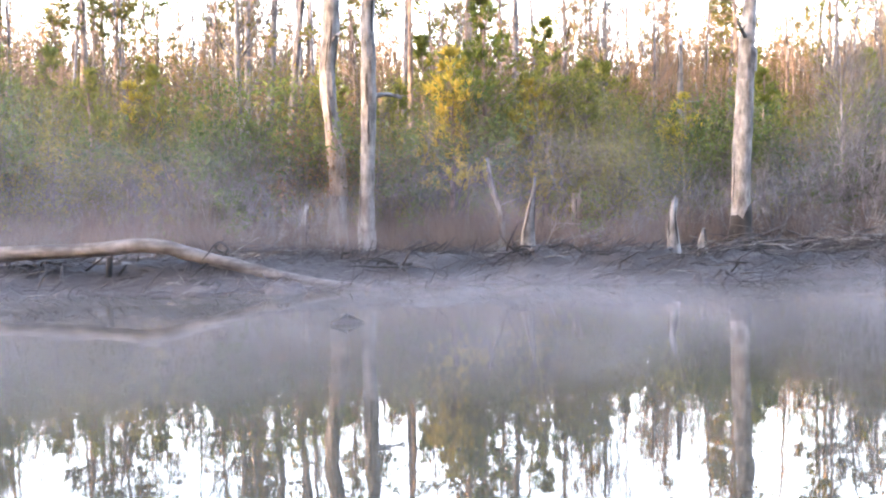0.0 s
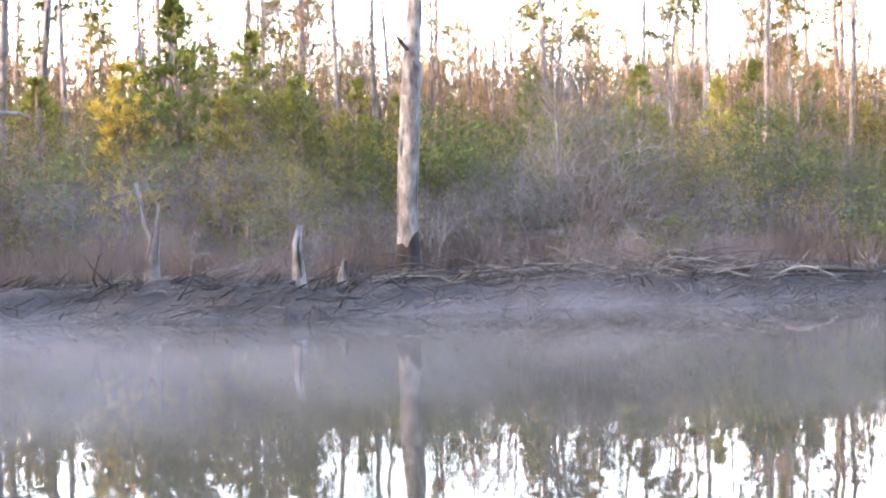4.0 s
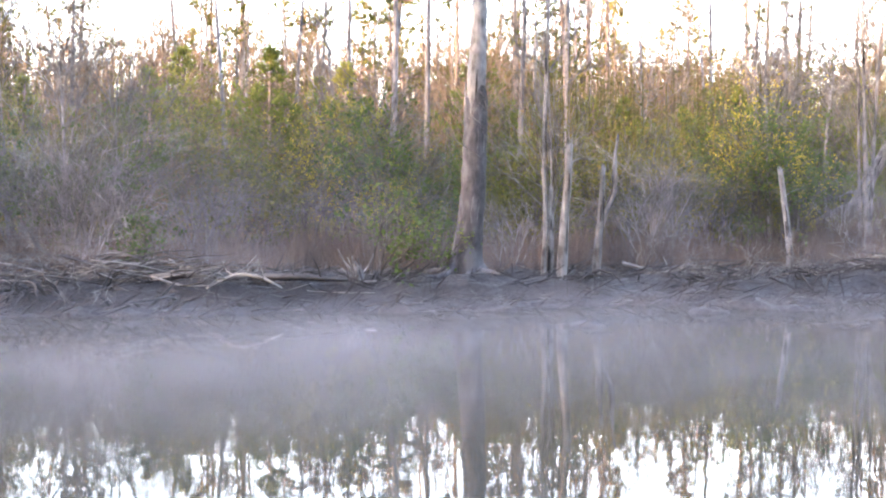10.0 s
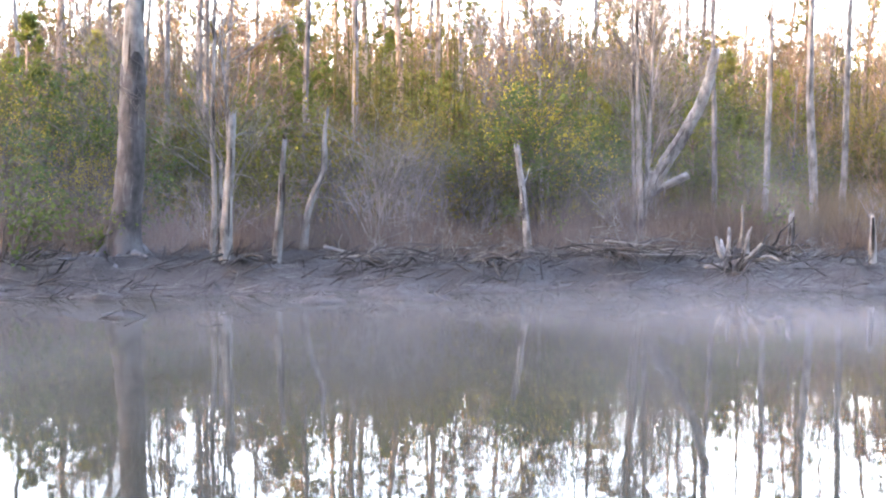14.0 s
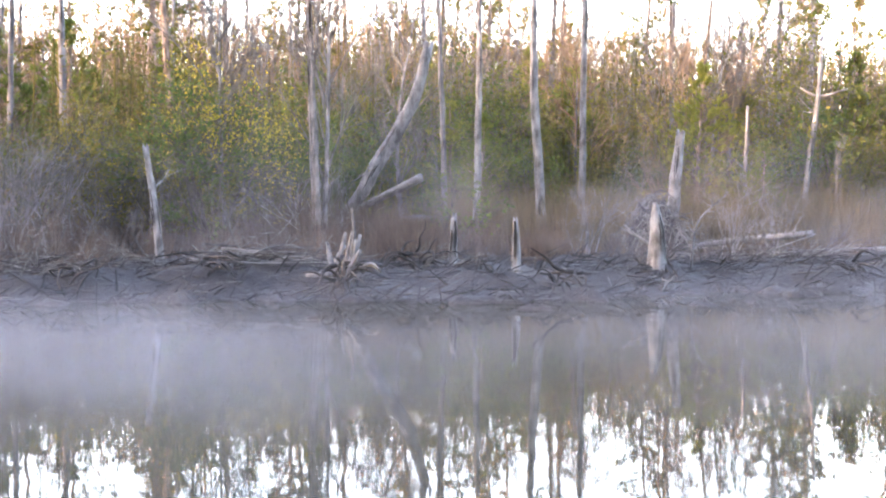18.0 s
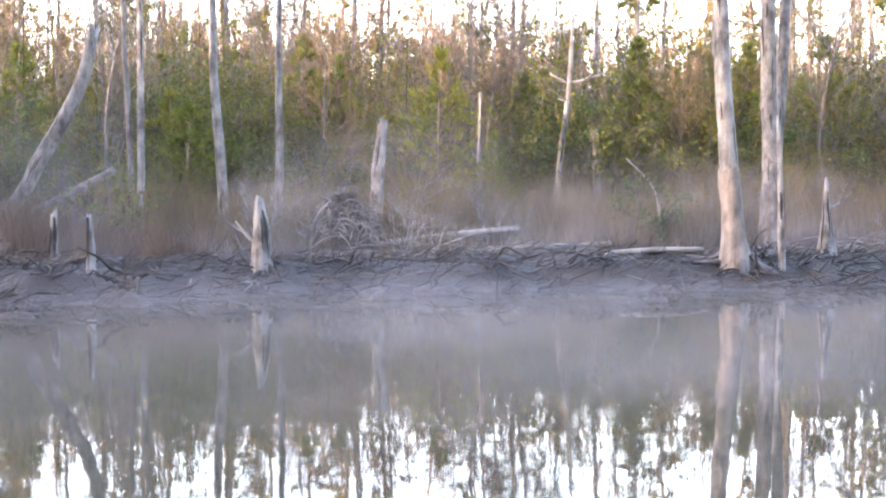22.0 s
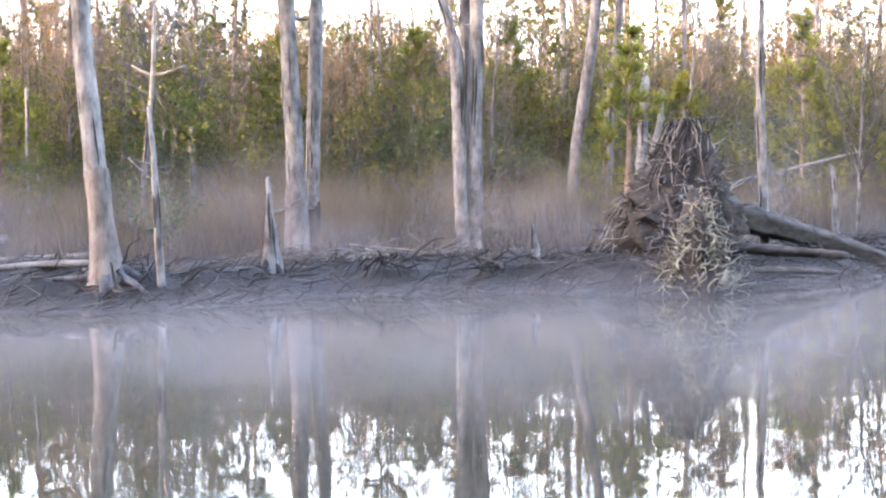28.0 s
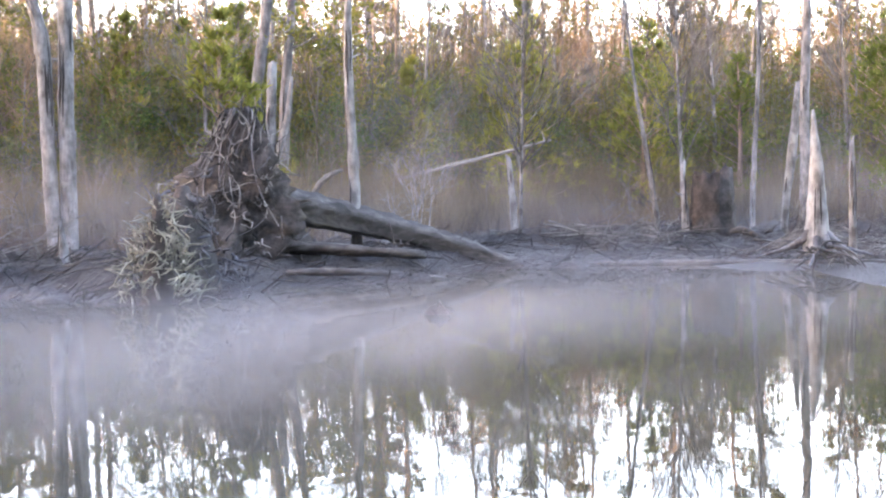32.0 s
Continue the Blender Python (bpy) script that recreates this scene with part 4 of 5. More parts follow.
root_crown(22.67, 20.55, 0.12, "bleached upturned root crown on the mud", SILVER, 0.85, 6)
root_tangle(22.7, 20.45, 0.05, "dark wet roots under a bleached root crown", DARKBARK, 0.6, 26, 66, tall=1.2)
root_crown(12.45, 18.55, 0.22, "small pale root crown at the water's edge", SILVER, 0.5, 7, 10)
root_tangle(23.55, 21.7, 0.2, "dark tangle of old roots and sticks", DARKBARK, 0.7, 36, 8, tall=0.8)
root_tangle(24.7, 21.1, 0.1, "black wet roots heaped at the water's edge", DARKBARK, 0.7, 30, 88, tall=0.4)
root_tangle(3.5, 16.1, 0.03, "dark root mat at the foot of a white stump", DARKBARK, 0.7, 20, 9, tall=0.5)
root_tangle(5.2, 17.5, 0.1, "dark roots and broken sticks below a trunk", DARKBARK, 0.7, 18, 10, tall=0.8)
root_tangle(33.9, 22.7, 0.05, "spreading dark roots below a flared trunk", DARKBARK, 0.8, 16, 11, tall=0.4)
root_tangle(35.5, 23.9, 0.1, "low dark roots below a spiked stump", DARKBARK, 0.8, 14, 12, tall=0.4)
root_tangle(27.0, 21.6, 0.05, "roots creeping from a cone-shaped stump", ROOTWOOD, 0.7, 14, 13, tall=0.5)
root_tangle(49.0, 26.1, 0.05, "gnarled dark roots round a tall stump", DARKBARK, 0.8, 22, 14, tall=0.6)
root_tangle(13.9, 19.0, 0.12, "roots running from a thick trunk to the water", ROOTWOOD, 0.8, 14, 15, tall=0.35)


for k, x in enumerate((-7.2, -5.4, -3.0, -0.6, 1.2, 6.7, 8.3, 10.1, 15.6, 17.4, 19.3, 20.9, 25.6, 28.4, 30.2, 31.8, 37.0, 38.4, 46.2, 47.6, 51.2)):
    y = float(bank_y(x)) + 0.35 + 0.5 * math.sin(3.7 * x) ** 2
    root_tangle(x, y, gz(x, y) + 0.01, "low dark tangle of roots on the mud edge", DARKBARK, 0.75, 13, 130 + k, tall=0.35, thick=0.8)


def brush_pile(x, y, z, w, h, label, seed, count=260, mat=TWIG):
    rng = np.random.default_rng(seed)
    t = thing("brush_pile", x, y, z, label, "brush pile")
    for k in range(count):
        a = rng.uniform(0, 2 * math.pi)
        u = rng.uniform(0, 1) ** 0.5
        o = np.array([math.cos(a) * w * u * 0.85, math.sin(a) * w * 0.6 * u, 0.0])
        o[2] = h * (1 - 0.75 * u * u) * rng.uniform(0.55, 1.0)
        b, L = rng.uniform(0, 2 * math.pi), rng.uniform(0.25, 0.6)
        d = np.array([math.cos(b), math.sin(b) * 0.6, rng.normal(0, 0.45)]) * L / 2
        ends = [o - d - np.array([0, 0, 0.12]), o + np.array([0, 0, 0.06]), o + d - np.array([0, 0, 0.12])]
        line = smooth_line([(*ends[0], 0.012), (*ends[1], 0.013), (*ends[2], 0.006)], 0.1)
        line[:, 2] = np.maximum(line[:, 2], 0.02)
        s = Shape()
        s.tube(line[:, :3], line[:, 3] * rng.uniform(0.5, 1.15), 4, 0, 0, rng)
        part("stick", s, mat, t)
    core = Shape()
    nu, nv = 16, 7
    u, v = np.meshgrid(np.linspace(0, 2 * math.pi, nu, endpoint=False), np.linspace(0.02, math.pi / 2, nv))
    r = 1 + rng.normal(0, 0.1, u.shape)
    p = np.stack([np.sin(v) * np.cos(u) * w * 0.72 * r, np.sin(v) * np.sin(u) * w * 0.5 * r, np.cos(v) * h * 0.78 * r], -1).reshape(-1, 3)
    i = (np.arange(nv - 1)[:, None] * nu + np.arange(nu)[None]).ravel()
    j = (np.arange(nv - 1)[:, None] * nu + (np.arange(nu)[None] + 1) % nu).ravel()
    core.add(p, np.stack([i, i + nu, j + nu, j], 1))
    part("core", core, MUD, t, "dark packed earth and sticks")
    return t


brush_pile(27.80, 26.1, gz(27.8, 26.1) - 0.02, 0.78, 1.15, "domed pile of grey sticks over dark earth", 3)


def dead_brush(x, y, label, size, seed, lean=(0.5, 0.0), count=5, mat=TWIG, levels=3):
    """A fallen dead crown: fans of bare grey branches lying on the bank."""
    rng = np.random.default_rng(seed)
    z = gz(x, y)
    t = thing("dead_brush", x, y, z, label, "dead branches", "dead branches along the bank")
    for k in range(count):
        d = np.array([lean[0] + rng.normal(0, 0.5), lean[1] + rng.normal(0, 0.3), rng.uniform(0.0, 0.24)])
        A, B, RA, RB, _, fine = sprout(rng, (rng.normal(0, 0.25) * size, rng.normal(0, 0.2), 0.0), d / np.linalg.norm(d), size * rng.uniform(0.5, 0.85), 0.015, levels, (3, 5), 0.5, 0.3, -0.05)
        keep = (A[:, 2] > -0.2)
        s = Shape()
        s.rods(A[keep], B[keep], RA[keep], RB[keep], 4)
        s.sprays([f for f in fine if f[1][2] > -0.2], 0.012, rng)
        part("branch", s, mat, t)
    return t


for k, (x, y, sz, ln) in enumerate([(-4.1, 17.6, 1.5, (0.3, 0)), (-3.2, 17.7, 1.4, (0.4, 0)), (-5.6, 17.6, 1.4, (0.1, 0)), (-2.6, 17.2, 0.9, (0.7, 0)), (0.4, 17.6, 0.8, (0.4, 0)), (1.7, 18.0, 0.9, (0.6, 0)),
                                    (5.9, 18.0, 1.2, (0.9, 0)), (6.9, 18.2, 1.5, (0.7, 0)), (7.9, 18.3, 1.6, (0.3, 0)), (8.9, 18.1, 1.4, (-0.6, 0)), (9.7, 18.2, 1.2, (0.8, 0)),
                                    (16.9, 20.3, 0.9, (0.8, 0)), (18.4, 20.6, 1.1, (0.5, 0)), (20.5, 21.3, 1.2, (-0.5, 0)), (21.4, 21.6, 1.2, (0.4, 0)), (23.3, 22.0, 0.9, (0.6, 0)),
                                    (29.3, 24.4, 1.0, (0.8, 0)), (30.2, 24.6, 1.0, (-0.6, 0)), (36.4, 25.6, 1.3, (0.5, 0)), (37.2, 26.2, 1.4, (0.7, 0)), (45.9, 28.3, 1.2, (0.8, 0)),
                                    (47.0, 28.7, 1.2, (-0.4, 0)), (48.4, 28.6, 1.3, (0.6, 0)), (50.6, 28.4, 1.3, (0.3, 0)), (52.0, 29.0, 1.3, (-0.3, 0)), (-7.5, 17.0, 1.4, (0.4, 0))]):
    dead_brush(x, y, "fan of bare grey dead branches lying on the bank", sz, 200 + k, ln)


def stick_heap(x, y, w, h, label, seed, count=46):
    """Long bare sticks heaped nearly level along the bank."""
    rng = np.random.default_rng(seed)
    z = gz(x, y)
    t = thing("stick_heap", x, y, z, label, "dead branches", "dead branches along the bank")
    for k in range(count):
        u = rng.uniform(-1, 1)
        cx, cy = u * w, rng.normal(0, 0.22)
        top = gz(x + cx, y + cy) - z + h * (1 - 0.55 * u * u) * rng.random() ** 0.7
        L, a, lift, r = rng.uniform(0.25, 0.8), rng.normal(0, 0.35), rng.normal(0.02, 0.10), rng.uniform(0.006, 0.017)
        line, sag = [], rng.normal(0, 0.05)
        for m in (-1, -0.35, 0.35, 1):
            line.append((cx + math.cos(a) * L * m, cy + math.sin(a) * L * m, top + lift * m + sag * (1 - m * m) + rng.normal(0, 0.012), r * (0.75 - 0.3 * m)))
        line = smooth_line(line, 0.1)
        s = Shape()
        s.tube(line[:, :3], line[:, 3], 5, 0.15, 0, rng)
        part("stick", s, (GREY_LOG, DARK_LOG, SILVER_LOG, DARK_LOG, GREY_LOG, DARK_LOG)[k % 6], t)
    return t


for k, (x, y, w, h, n) in enumerate([(9.4, 18.15, 1.1, 0.34, 64), (7.1, 18.0, 0.95, 0.26, 52), (5.3, 17.7, 0.6, 0.2, 26), (11.3, 18.3, 0.7, 0.2, 30), (21.2, 21.3, 0.9, 0.26, 44), (18.2, 20.7, 0.6, 0.18, 22),
                                     (36.6, 25.6, 1.0, 0.2, 26), (29.6, 24.8, 1.1, 0.16, 24), (46.6, 28.9, 1.2, 0.22, 36), (50.2, 28.8, 1.2, 0.28, 40), (-2.9, 16.6, 0.8, 0.16, 24), (4.9, 17.0, 0.7, 0.15, 20)]):
    stick_heap(x, y, w, h, "low heap of bare grey sticks on the bank", 700 + k, n)

RS = np.random.default_rng(77)
for k in range(95):
    x = RS.uniform(-9, 54)
    v = RS.uniform(0.1, 2.4)
    y = float(bank_y(x)) + v
    a, L, r = RS.normal(0, 0.5), RS.uniform(0.4, 1.5), RS.uniform(0.007, 0.019)
    q = [(x + math.cos(a) * L * u, y + math.sin(a) * L * u * 0.6, gz(x + math.cos(a) * L * u, y + math.sin(a) * L * u * 0.6) + r + 0.02 + RS.uniform(0, 0.05), r * (1 - 0.6 * u)) for u in (0, 0.35, 0.7, 1.0)]
    lying("driftwood_stick", "grey weathered stick lying on wet mud" if k % 4 == 1 else "dark wet stick lying on the mud", "stick", q, (DARK_LOG, GREY_LOG, DARKBARK, DARK_LOG)[k % 4], 5, 0.2, 1 + k % 3, seed=300 + k, group="sticks on the mud")


def mud_clump(x, y, w, h, seed):
    rng = np.random.default_rng(seed)
    s = Shape()
    nu, nv = 14, 6
    u, v = np.meshgrid(np.linspace(0, 2 * math.pi, nu, endpoint=False), np.linspace(0.05, math.pi / 2 + 0.3, nv))
    r = 1 + 0.2 * np.sin(3 * u + seed) + rng.normal(0, 0.1, u.shape)
    p = np.stack([np.sin(v) * np.cos(u) * w * r, np.sin(v) * np.sin(u) * w * 0.8 * r, np.cos(v) * h * r], -1).reshape(-1, 3)
    i = (np.arange(nv - 1)[:, None] * nu + np.arange(nu)[None]).ravel()
    j = (np.arange(nv - 1)[:, None] * nu + (np.arange(nu)[None] + 1) % nu).ravel()
    s.add(p, np.stack([i, i + nu, j + nu, j], 1))
    t = thing("mud_clump", x, y, -0.01, "dark clump of mud and roots breaking the water", "mud clump", "clumps in the shallows")
    part("clump", s, MUD, t)
    for k in range(4):
        a = rng.uniform(0, 6.28)
        q = [(math.cos(a) * w * u, math.sin(a) * w * u, h * (1.15 - u) + rng.uniform(0, 0.06), 0.012 * (1.2 - u * 0.6)) for u in (0.1, 0.7, 1.3)]
        line = smooth_line(q, 0.06)
        s = Shape()
        s.tube(line[:, :3], line[:, 3], 4)
        part("rootlet", s, DARKBARK, t)


for k, (x, y, w, h) in enumerate([(27.2, 19.5, 0.16, 0.06), (28.9, 21.1, 0.28, 0.12), (25.1, 18.9, 0.2, 0.07), (44.0, 21.7, 0.13, 0.09), (38.9, 23.9, 0.11, 0.09), (15.2, 15.7, 0.2, 0.06),
                                  (18.3, 17.8, 0.22, 0.08), (17.0, 17.4, 0.26, 0.09), (-0.95, 10.45, 0.14, 0.05), (32.1, 20.6, 0.13, 0.08), (29.3, 23.0, 0.3, 0.14), (17.9, 18.2, 0.35, 0.14)]):
    mud_clump(x, y, w, h, 20 + k)
RC = np.random.default_rng(61)
for k in range(64):
    x = -9 + 63 * (k + RC.random()) / 64
    y = float(bank_y(x)) + RC.uniform(-0.35, 0.1)
    mud_clump(x, y, RC.uniform(0.1, 0.34), RC.uniform(0.05, 0.15), 120 + k)


def litter(name, label, n, v0, v1, mat, seed, r0, r1, l0=0.08, l1=0.5, rise=0.14):
    """Countless short sticks and rootlets pressed into the mud."""
    rng = np.random.default_rng(seed)
    x = rng.uniform(-13, 60, n)
    y = bank_y(x) + v0 + (v1 - v0) * rng.random(n) ** 1.3
    a = rng.normal(0, 1.0, n)
    L = rng.uniform(l0, l1, n)
    p = np.stack([x, y, ground_z(x, y) + rng.uniform(0, 0.05, n)], 1)
    bx, by = x + np.cos(a) * L, y + np.sin(a) * L * 0.6
    q = np.stack([bx, by, ground_z(bx, by) + rng.uniform(-0.02, rise, n)], 1)
    r = rng.uniform(r0, r1, n)
    s = Shape()
    s.rods(p, q, r, r * 0.5, 3)
    tagged(part(name, s, mat, label=label), category="litter", kind="stuff")


litter("litter", "dark rootlets and sticks bedded in the mud", 9000, -0.3, 4.5, DARKBARK, 3, 0.003, 0.010)
litter("litter", "broken dark branches and roots heaped on the mud", 3600, -0.25, 3.0, DARKBARK, 13, 0.008, 0.022, 0.12, 0.5, 0.26)
litter("litter", "grey weathered sticks among the mud", 550, -0.1, 3.2, GREY_LOG, 14, 0.005, 0.014, 0.2, 0.9, 0.2)
litter("litter", "pale bits of driftwood strewn over the mud", 300, 0.3, 4.0, SILVER_LOG, 4, 0.003, 0.008)

# ---- living plants: shrubs, young pines, the wood behind ----


def young_pine(H, seed, mat=PINELEAF, base=0.35):
    rng = np.random.default_rng(seed)
    t = thing("young_pine", 0, 0, 0, "young green pine with sunlit needle tufts", "pine", "young pines")
    path = smooth_line([(0, 0, -0.1, 0.06), (0.05, 0, H * 0.5, 0.045), (0.0, 0.03, H, 0.012)], 0.3)
    s = Shape()
    s.tube(path[:, :3], path[:, 3], 7, 0.06, 0, rng)
    part("trunk", s, PINEBARK, t)
    A, B, RA, RB, N0, N1 = [], [], [], [], [], []
    z = base
    while z < H:
        f = z / H
        reach = (1.25 if f < 0.45 else 1.25 * (1 - f) / 0.55 + 0.16) * (0.75 + 0.5 * rng.random()) * H / 4.6
        for k in range(rng.integers(4, 7)):
            a = rng.uniform(0, 2 * math.pi)
            d = np.array([math.cos(a), math.sin(a), 0.25 + 0.7 * f])
            d /= np.linalg.norm(d)
            o = np.array([0, 0, z])
            L = reach * rng.uniform(0.6, 1.1)
            tip = o + d * L + np.array([0, 0, 0.12 * L])
            A.append(o), B.append(tip), RA.append(0.014), RB.append(0.005)
            for m in range(max(3, int(L * 7))):
                u = rng.uniform(0.35, 1.0)
                c = o + (tip - o) * u + rng.normal(0, 0.09, 3) * L
                A.append(o + (tip - o) * u * 0.9), B.append(c), RA.append(0.006), RB.append(0.003)
                n = 13
                w = rng.normal(0, 1, (n, 3)) + d * 0.9 + np.array([0, 0, 0.9])
                w /= np.linalg.norm(w, axis=1)[:, None]
                N0.append(np.repeat(c[None], n, 0)), N1.append(c + w * rng.uniform(0.12, 0.24, (n, 1)))
        z += rng.uniform(0.2, 0.36)
    s = Shape()
    s.rods(A, B, RA, RB, 3)
    tagged(part("branchwork", s, PINEBARK, t), kind="stuff")
    s = Shape()
    c, e = np.concatenate(N0), np.concatenate(N1)
    s.blades(c, e, np.full(len(c), 0.037), rng)
    part("crown", s, mat, t, "tufts of long needles")
    return t


def leafy_shrub(H, W, seed, mat, label, leaves=3400, stems=6, size=0.072, twig=SHRUBTWIG, name="shrub"):
    rng = np.random.default_rng(seed)
    t = thing(name, 0, 0, 0, label, "shrub", "shrubs behind the bank")
    A, B, RA, RB, tips, fine = [], [], [], [], [], []
    for k in range(stems):
        a = rng.uniform(0, 2 * math.pi)
        d = np.array([math.cos(a) * 0.45 * W / H * 2, math.sin(a) * 0.45, 1.0])
        r = sprout(rng, (rng.normal(0, 0.12) * W, rng.normal(0, 0.12) * W, -0.05), d / np.linalg.norm(d), H * rng.uniform(0.45, 0.8), 0.02, 3, (3, 5), 0.55, 0.3, 0.2, 0.58, fine_from=1 if leaves else 0)
        A.append(r[0]), B.append(r[1]), RA.append(r[2]), RB.append(r[3])
        tips += r[4]
        fine.append(r[5])
    for k in range(stems):
        s = Shape()
        s.rods(A[k], B[k], RA[k], RB[k], 3)
        s.sprays(fine[k], 0.013 if leaves else 0.010, rng)
        part("stem", s, twig, t)
    if leaves:
        idx = rng.integers(0, len(tips), leaves)
        c = np.array([tips[i][0] for i in idx]) + rng.normal(0, 0.05, (leaves, 3))
        d = np.array([tips[i][1] for i in idx]) + rng.normal(0, 0.8, (leaves, 3))
        s = Shape()
        if leaves > 2100:
            s.blades(c, c + d / np.linalg.norm(d, axis=1)[:, None] * (rng.uniform(0.8, 1.5, leaves) * size)[:, None], rng.uniform(0.7, 1.3, leaves) * size * 0.62, rng)
        else:
            s.leaves(c, d, rng.uniform(0.7, 1.4, leaves) * size, rng.uniform(0.7, 1.3, leaves) * size * 0.32, 0.3, rng)
        part("foliage", s, mat, t)
    return t


def tall_pine(H, seed, thick=0.1, boughs=46, low=0.3):
    rng = np.random.default_rng(seed)
    t = thing("tall_pine", 0, 0, 0, "tall slim pine with a thin, see-through crown", "pine", "trees of the wood")
    path = smooth_line([(0, 0, -0.2, thick), (rng.normal(0, 0.1), 0, H * 0.5, thick * 0.72), (rng.normal(0, 0.2), 0.1, H, 0.02)], 0.7)
    s = Shape()
    s.tube(path[:, :3], path[:, 3], 7, 0.05, 0, rng)
    part("trunk", s, PINEBARK if seed % 2 else GREYBARK, t)
    A, B, RA, RB, N0, N1 = [], [], [], [], [], []
    for k in range(boughs):
        f = rng.uniform(low, 1.0)
        o = np.array([np.interp(f * H, path[:, 2], path[:, 0]), 0, f * H])
        a = rng.uniform(0, 2 * math.pi)
        L = rng.uniform(0.5, 1.5) * (1.15 - 0.7 * f)
        d = np.array([math.cos(a), math.sin(a), rng.uniform(-0.1, 0.5)])
        bare = f < 0.55 and rng.random() < 0.7
        r = sprout(rng, o, d / np.linalg.norm(d), L, 0.022, 1, (3, 5), 0.55, 0.4, 0.1)
        A.append(r[0]), B.append(r[1]), RA.append(r[2]), RB.append(r[3])
        if bare:
            continue
        for c, dd in r[4]:
            n = 10
            w = rng.normal(0, 1, (n, 3)) + dd * 0.5 + np.array([0, 0, 0.35])
            w /= np.linalg.norm(w, axis=1)[:, None]
            N0.append(np.repeat((c + rng.normal(0, 0.05, 3))[None], n, 0)), N1.append(N0[-1] + w * rng.uniform(0.08, 0.20, (n, 1)))
    s = Shape()
    s.rods(np.concatenate(A), np.concatenate(B), np.concatenate(RA), np.concatenate(RB), 3)
    tagged(part("branchwork", s, PINEBARK, t), kind="stuff")
    s = Shape()
    c, e = np.concatenate(N0), np.concatenate(N1)
    s.blades(c, e, np.full(len(c), 0.052), rng)
    part("crown", s, FARPINE, t)
    return t


def bare_tree(H, seed, thick=0.085, mat=GREYBARK, twig=REDTWIG, leaves=0, boughs=20, low=0.22):
    rng = np.random.default_rng(seed)
    t = thing("bare_tree", 0, 0, 0, "slim leafless tree with fine reddish twigs", "tree", "trees of the wood")
    path = smooth_line([(0, 0, -0.2, thick), (rng.normal(0, 0.15), 0, H * 0.5, thick * 0.7), (rng.normal(0, 0.3), 0.1, H, 0.015)], 0.7)
    s = Shape()
    s.tube(path[:, :3], path[:, 3], 7, 0.05, 0, rng)
    part("trunk", s, mat, t)
    A, B, RA, RB, tips, fine = [], [], [], [], [], []
    for k in range(boughs):
        f = rng.uniform(low, 0.97)
        o = np.array([np.interp(f * H, path[:, 2], path[:, 0]), 0, f * H])
        a = rng.uniform(0, 2 * math.pi)
        d = np.array([math.cos(a) * 0.7, math.sin(a) * 0.7, rng.uniform(0.5, 1.1)])
        r = sprout(rng, o, d / np.linalg.norm(d), rng.uniform(0.9, 2.2) * (1.2 - 0.6 * f), 0.02, 2, (3, 5), 0.45, 0.3, 0.25)
        A.append(r[0]), B.append(r[1]), RA.append(np.maximum(r[2], 0.006)), RB.append(np.maximum(r[3], 0.004))
        tips += r[4]
        fine += r[5]
    s = Shape()
    s.sprays(fine, 0.010, rng)
    s.rods(np.concatenate(A), np.concatenate(B), np.concatenate(RA), np.concatenate(RB), 3)
    q = len(tips) * 2
    m = np.repeat(np.arange(len(tips)), 2)
    c = np.array([tips[i][0] for i in m])
    s.blades(c, c + np.array([tips[i][1] for i in m]) * 0.15 + rng.normal(0, 0.16, (q, 3)) + np.array([0, 0, 0.15]), np.full(q, 0.010), rng)
    tagged(part("branchwork", s, twig, t), kind="stuff")
    if leaves:
        idx = rng.integers(0, len(tips), leaves)
        c = np.array([tips[i][0] for i in idx]) + rng.normal(0, 0.06, (leaves, 3))
        s = Shape()
        s.leaves(c, rng.normal(0, 1, (leaves, 3)), np.full(leaves, 0.09), np.full(leaves, 0.03), 0.3, rng)
        part("foliage", s, RUST, t, "few dry rusty leaves")
    return t


def spread(patterns, places, rng):
    """Puts the patterns at their first places and copies at the rest: (x, y, scale)."""
    used = {i for i, p in enumerate(patterns) if p.matrix_basis.translation.length > 0}
    for k, (x, y, sc) in enumerate(places):
        i = k % len(patterns)
        m = Matrix.LocRotScale((x, y, gz(x, y)), Euler((rng.normal(0, 0.03), rng.normal(0, 0.03), rng.uniform(0, 6.28))), None)
        if i not in used:
            used.add(i)
            patterns[i].matrix_basis = m @ Matrix.Diagonal((sc, sc, sc, 1))
        else:
            keep = patterns[i].scale.copy()
            patterns[i].scale = (sc, sc, sc)
            copy_thing(patterns[i], m)
            patterns[i].scale = keep


RP = np.random.default_rng(11)
WET = 20.6                       # right of this the sedge belt is broad and the shrubs stand farther back


def belt(n, v0, v1, x0=-14.0, x1=66.0, back=4.2):
    out = []
    for k in range(n):
        x = x0 + (x1 - x0) * (k + RP.random()) / n
        v = RP.uniform(v0, v1)
        s = min(1, max(0, (x - WET) / 2.0))
        out.append((x, float(bank_y(min(x, 43.0) if x < 43 else 43.0 + (x - 43) * 1.0)) + v + back * s - (1.9 if x > 45.5 else 0), RP.uniform(0.8, 1.2)))
    RP.shuffle(out)
    return out


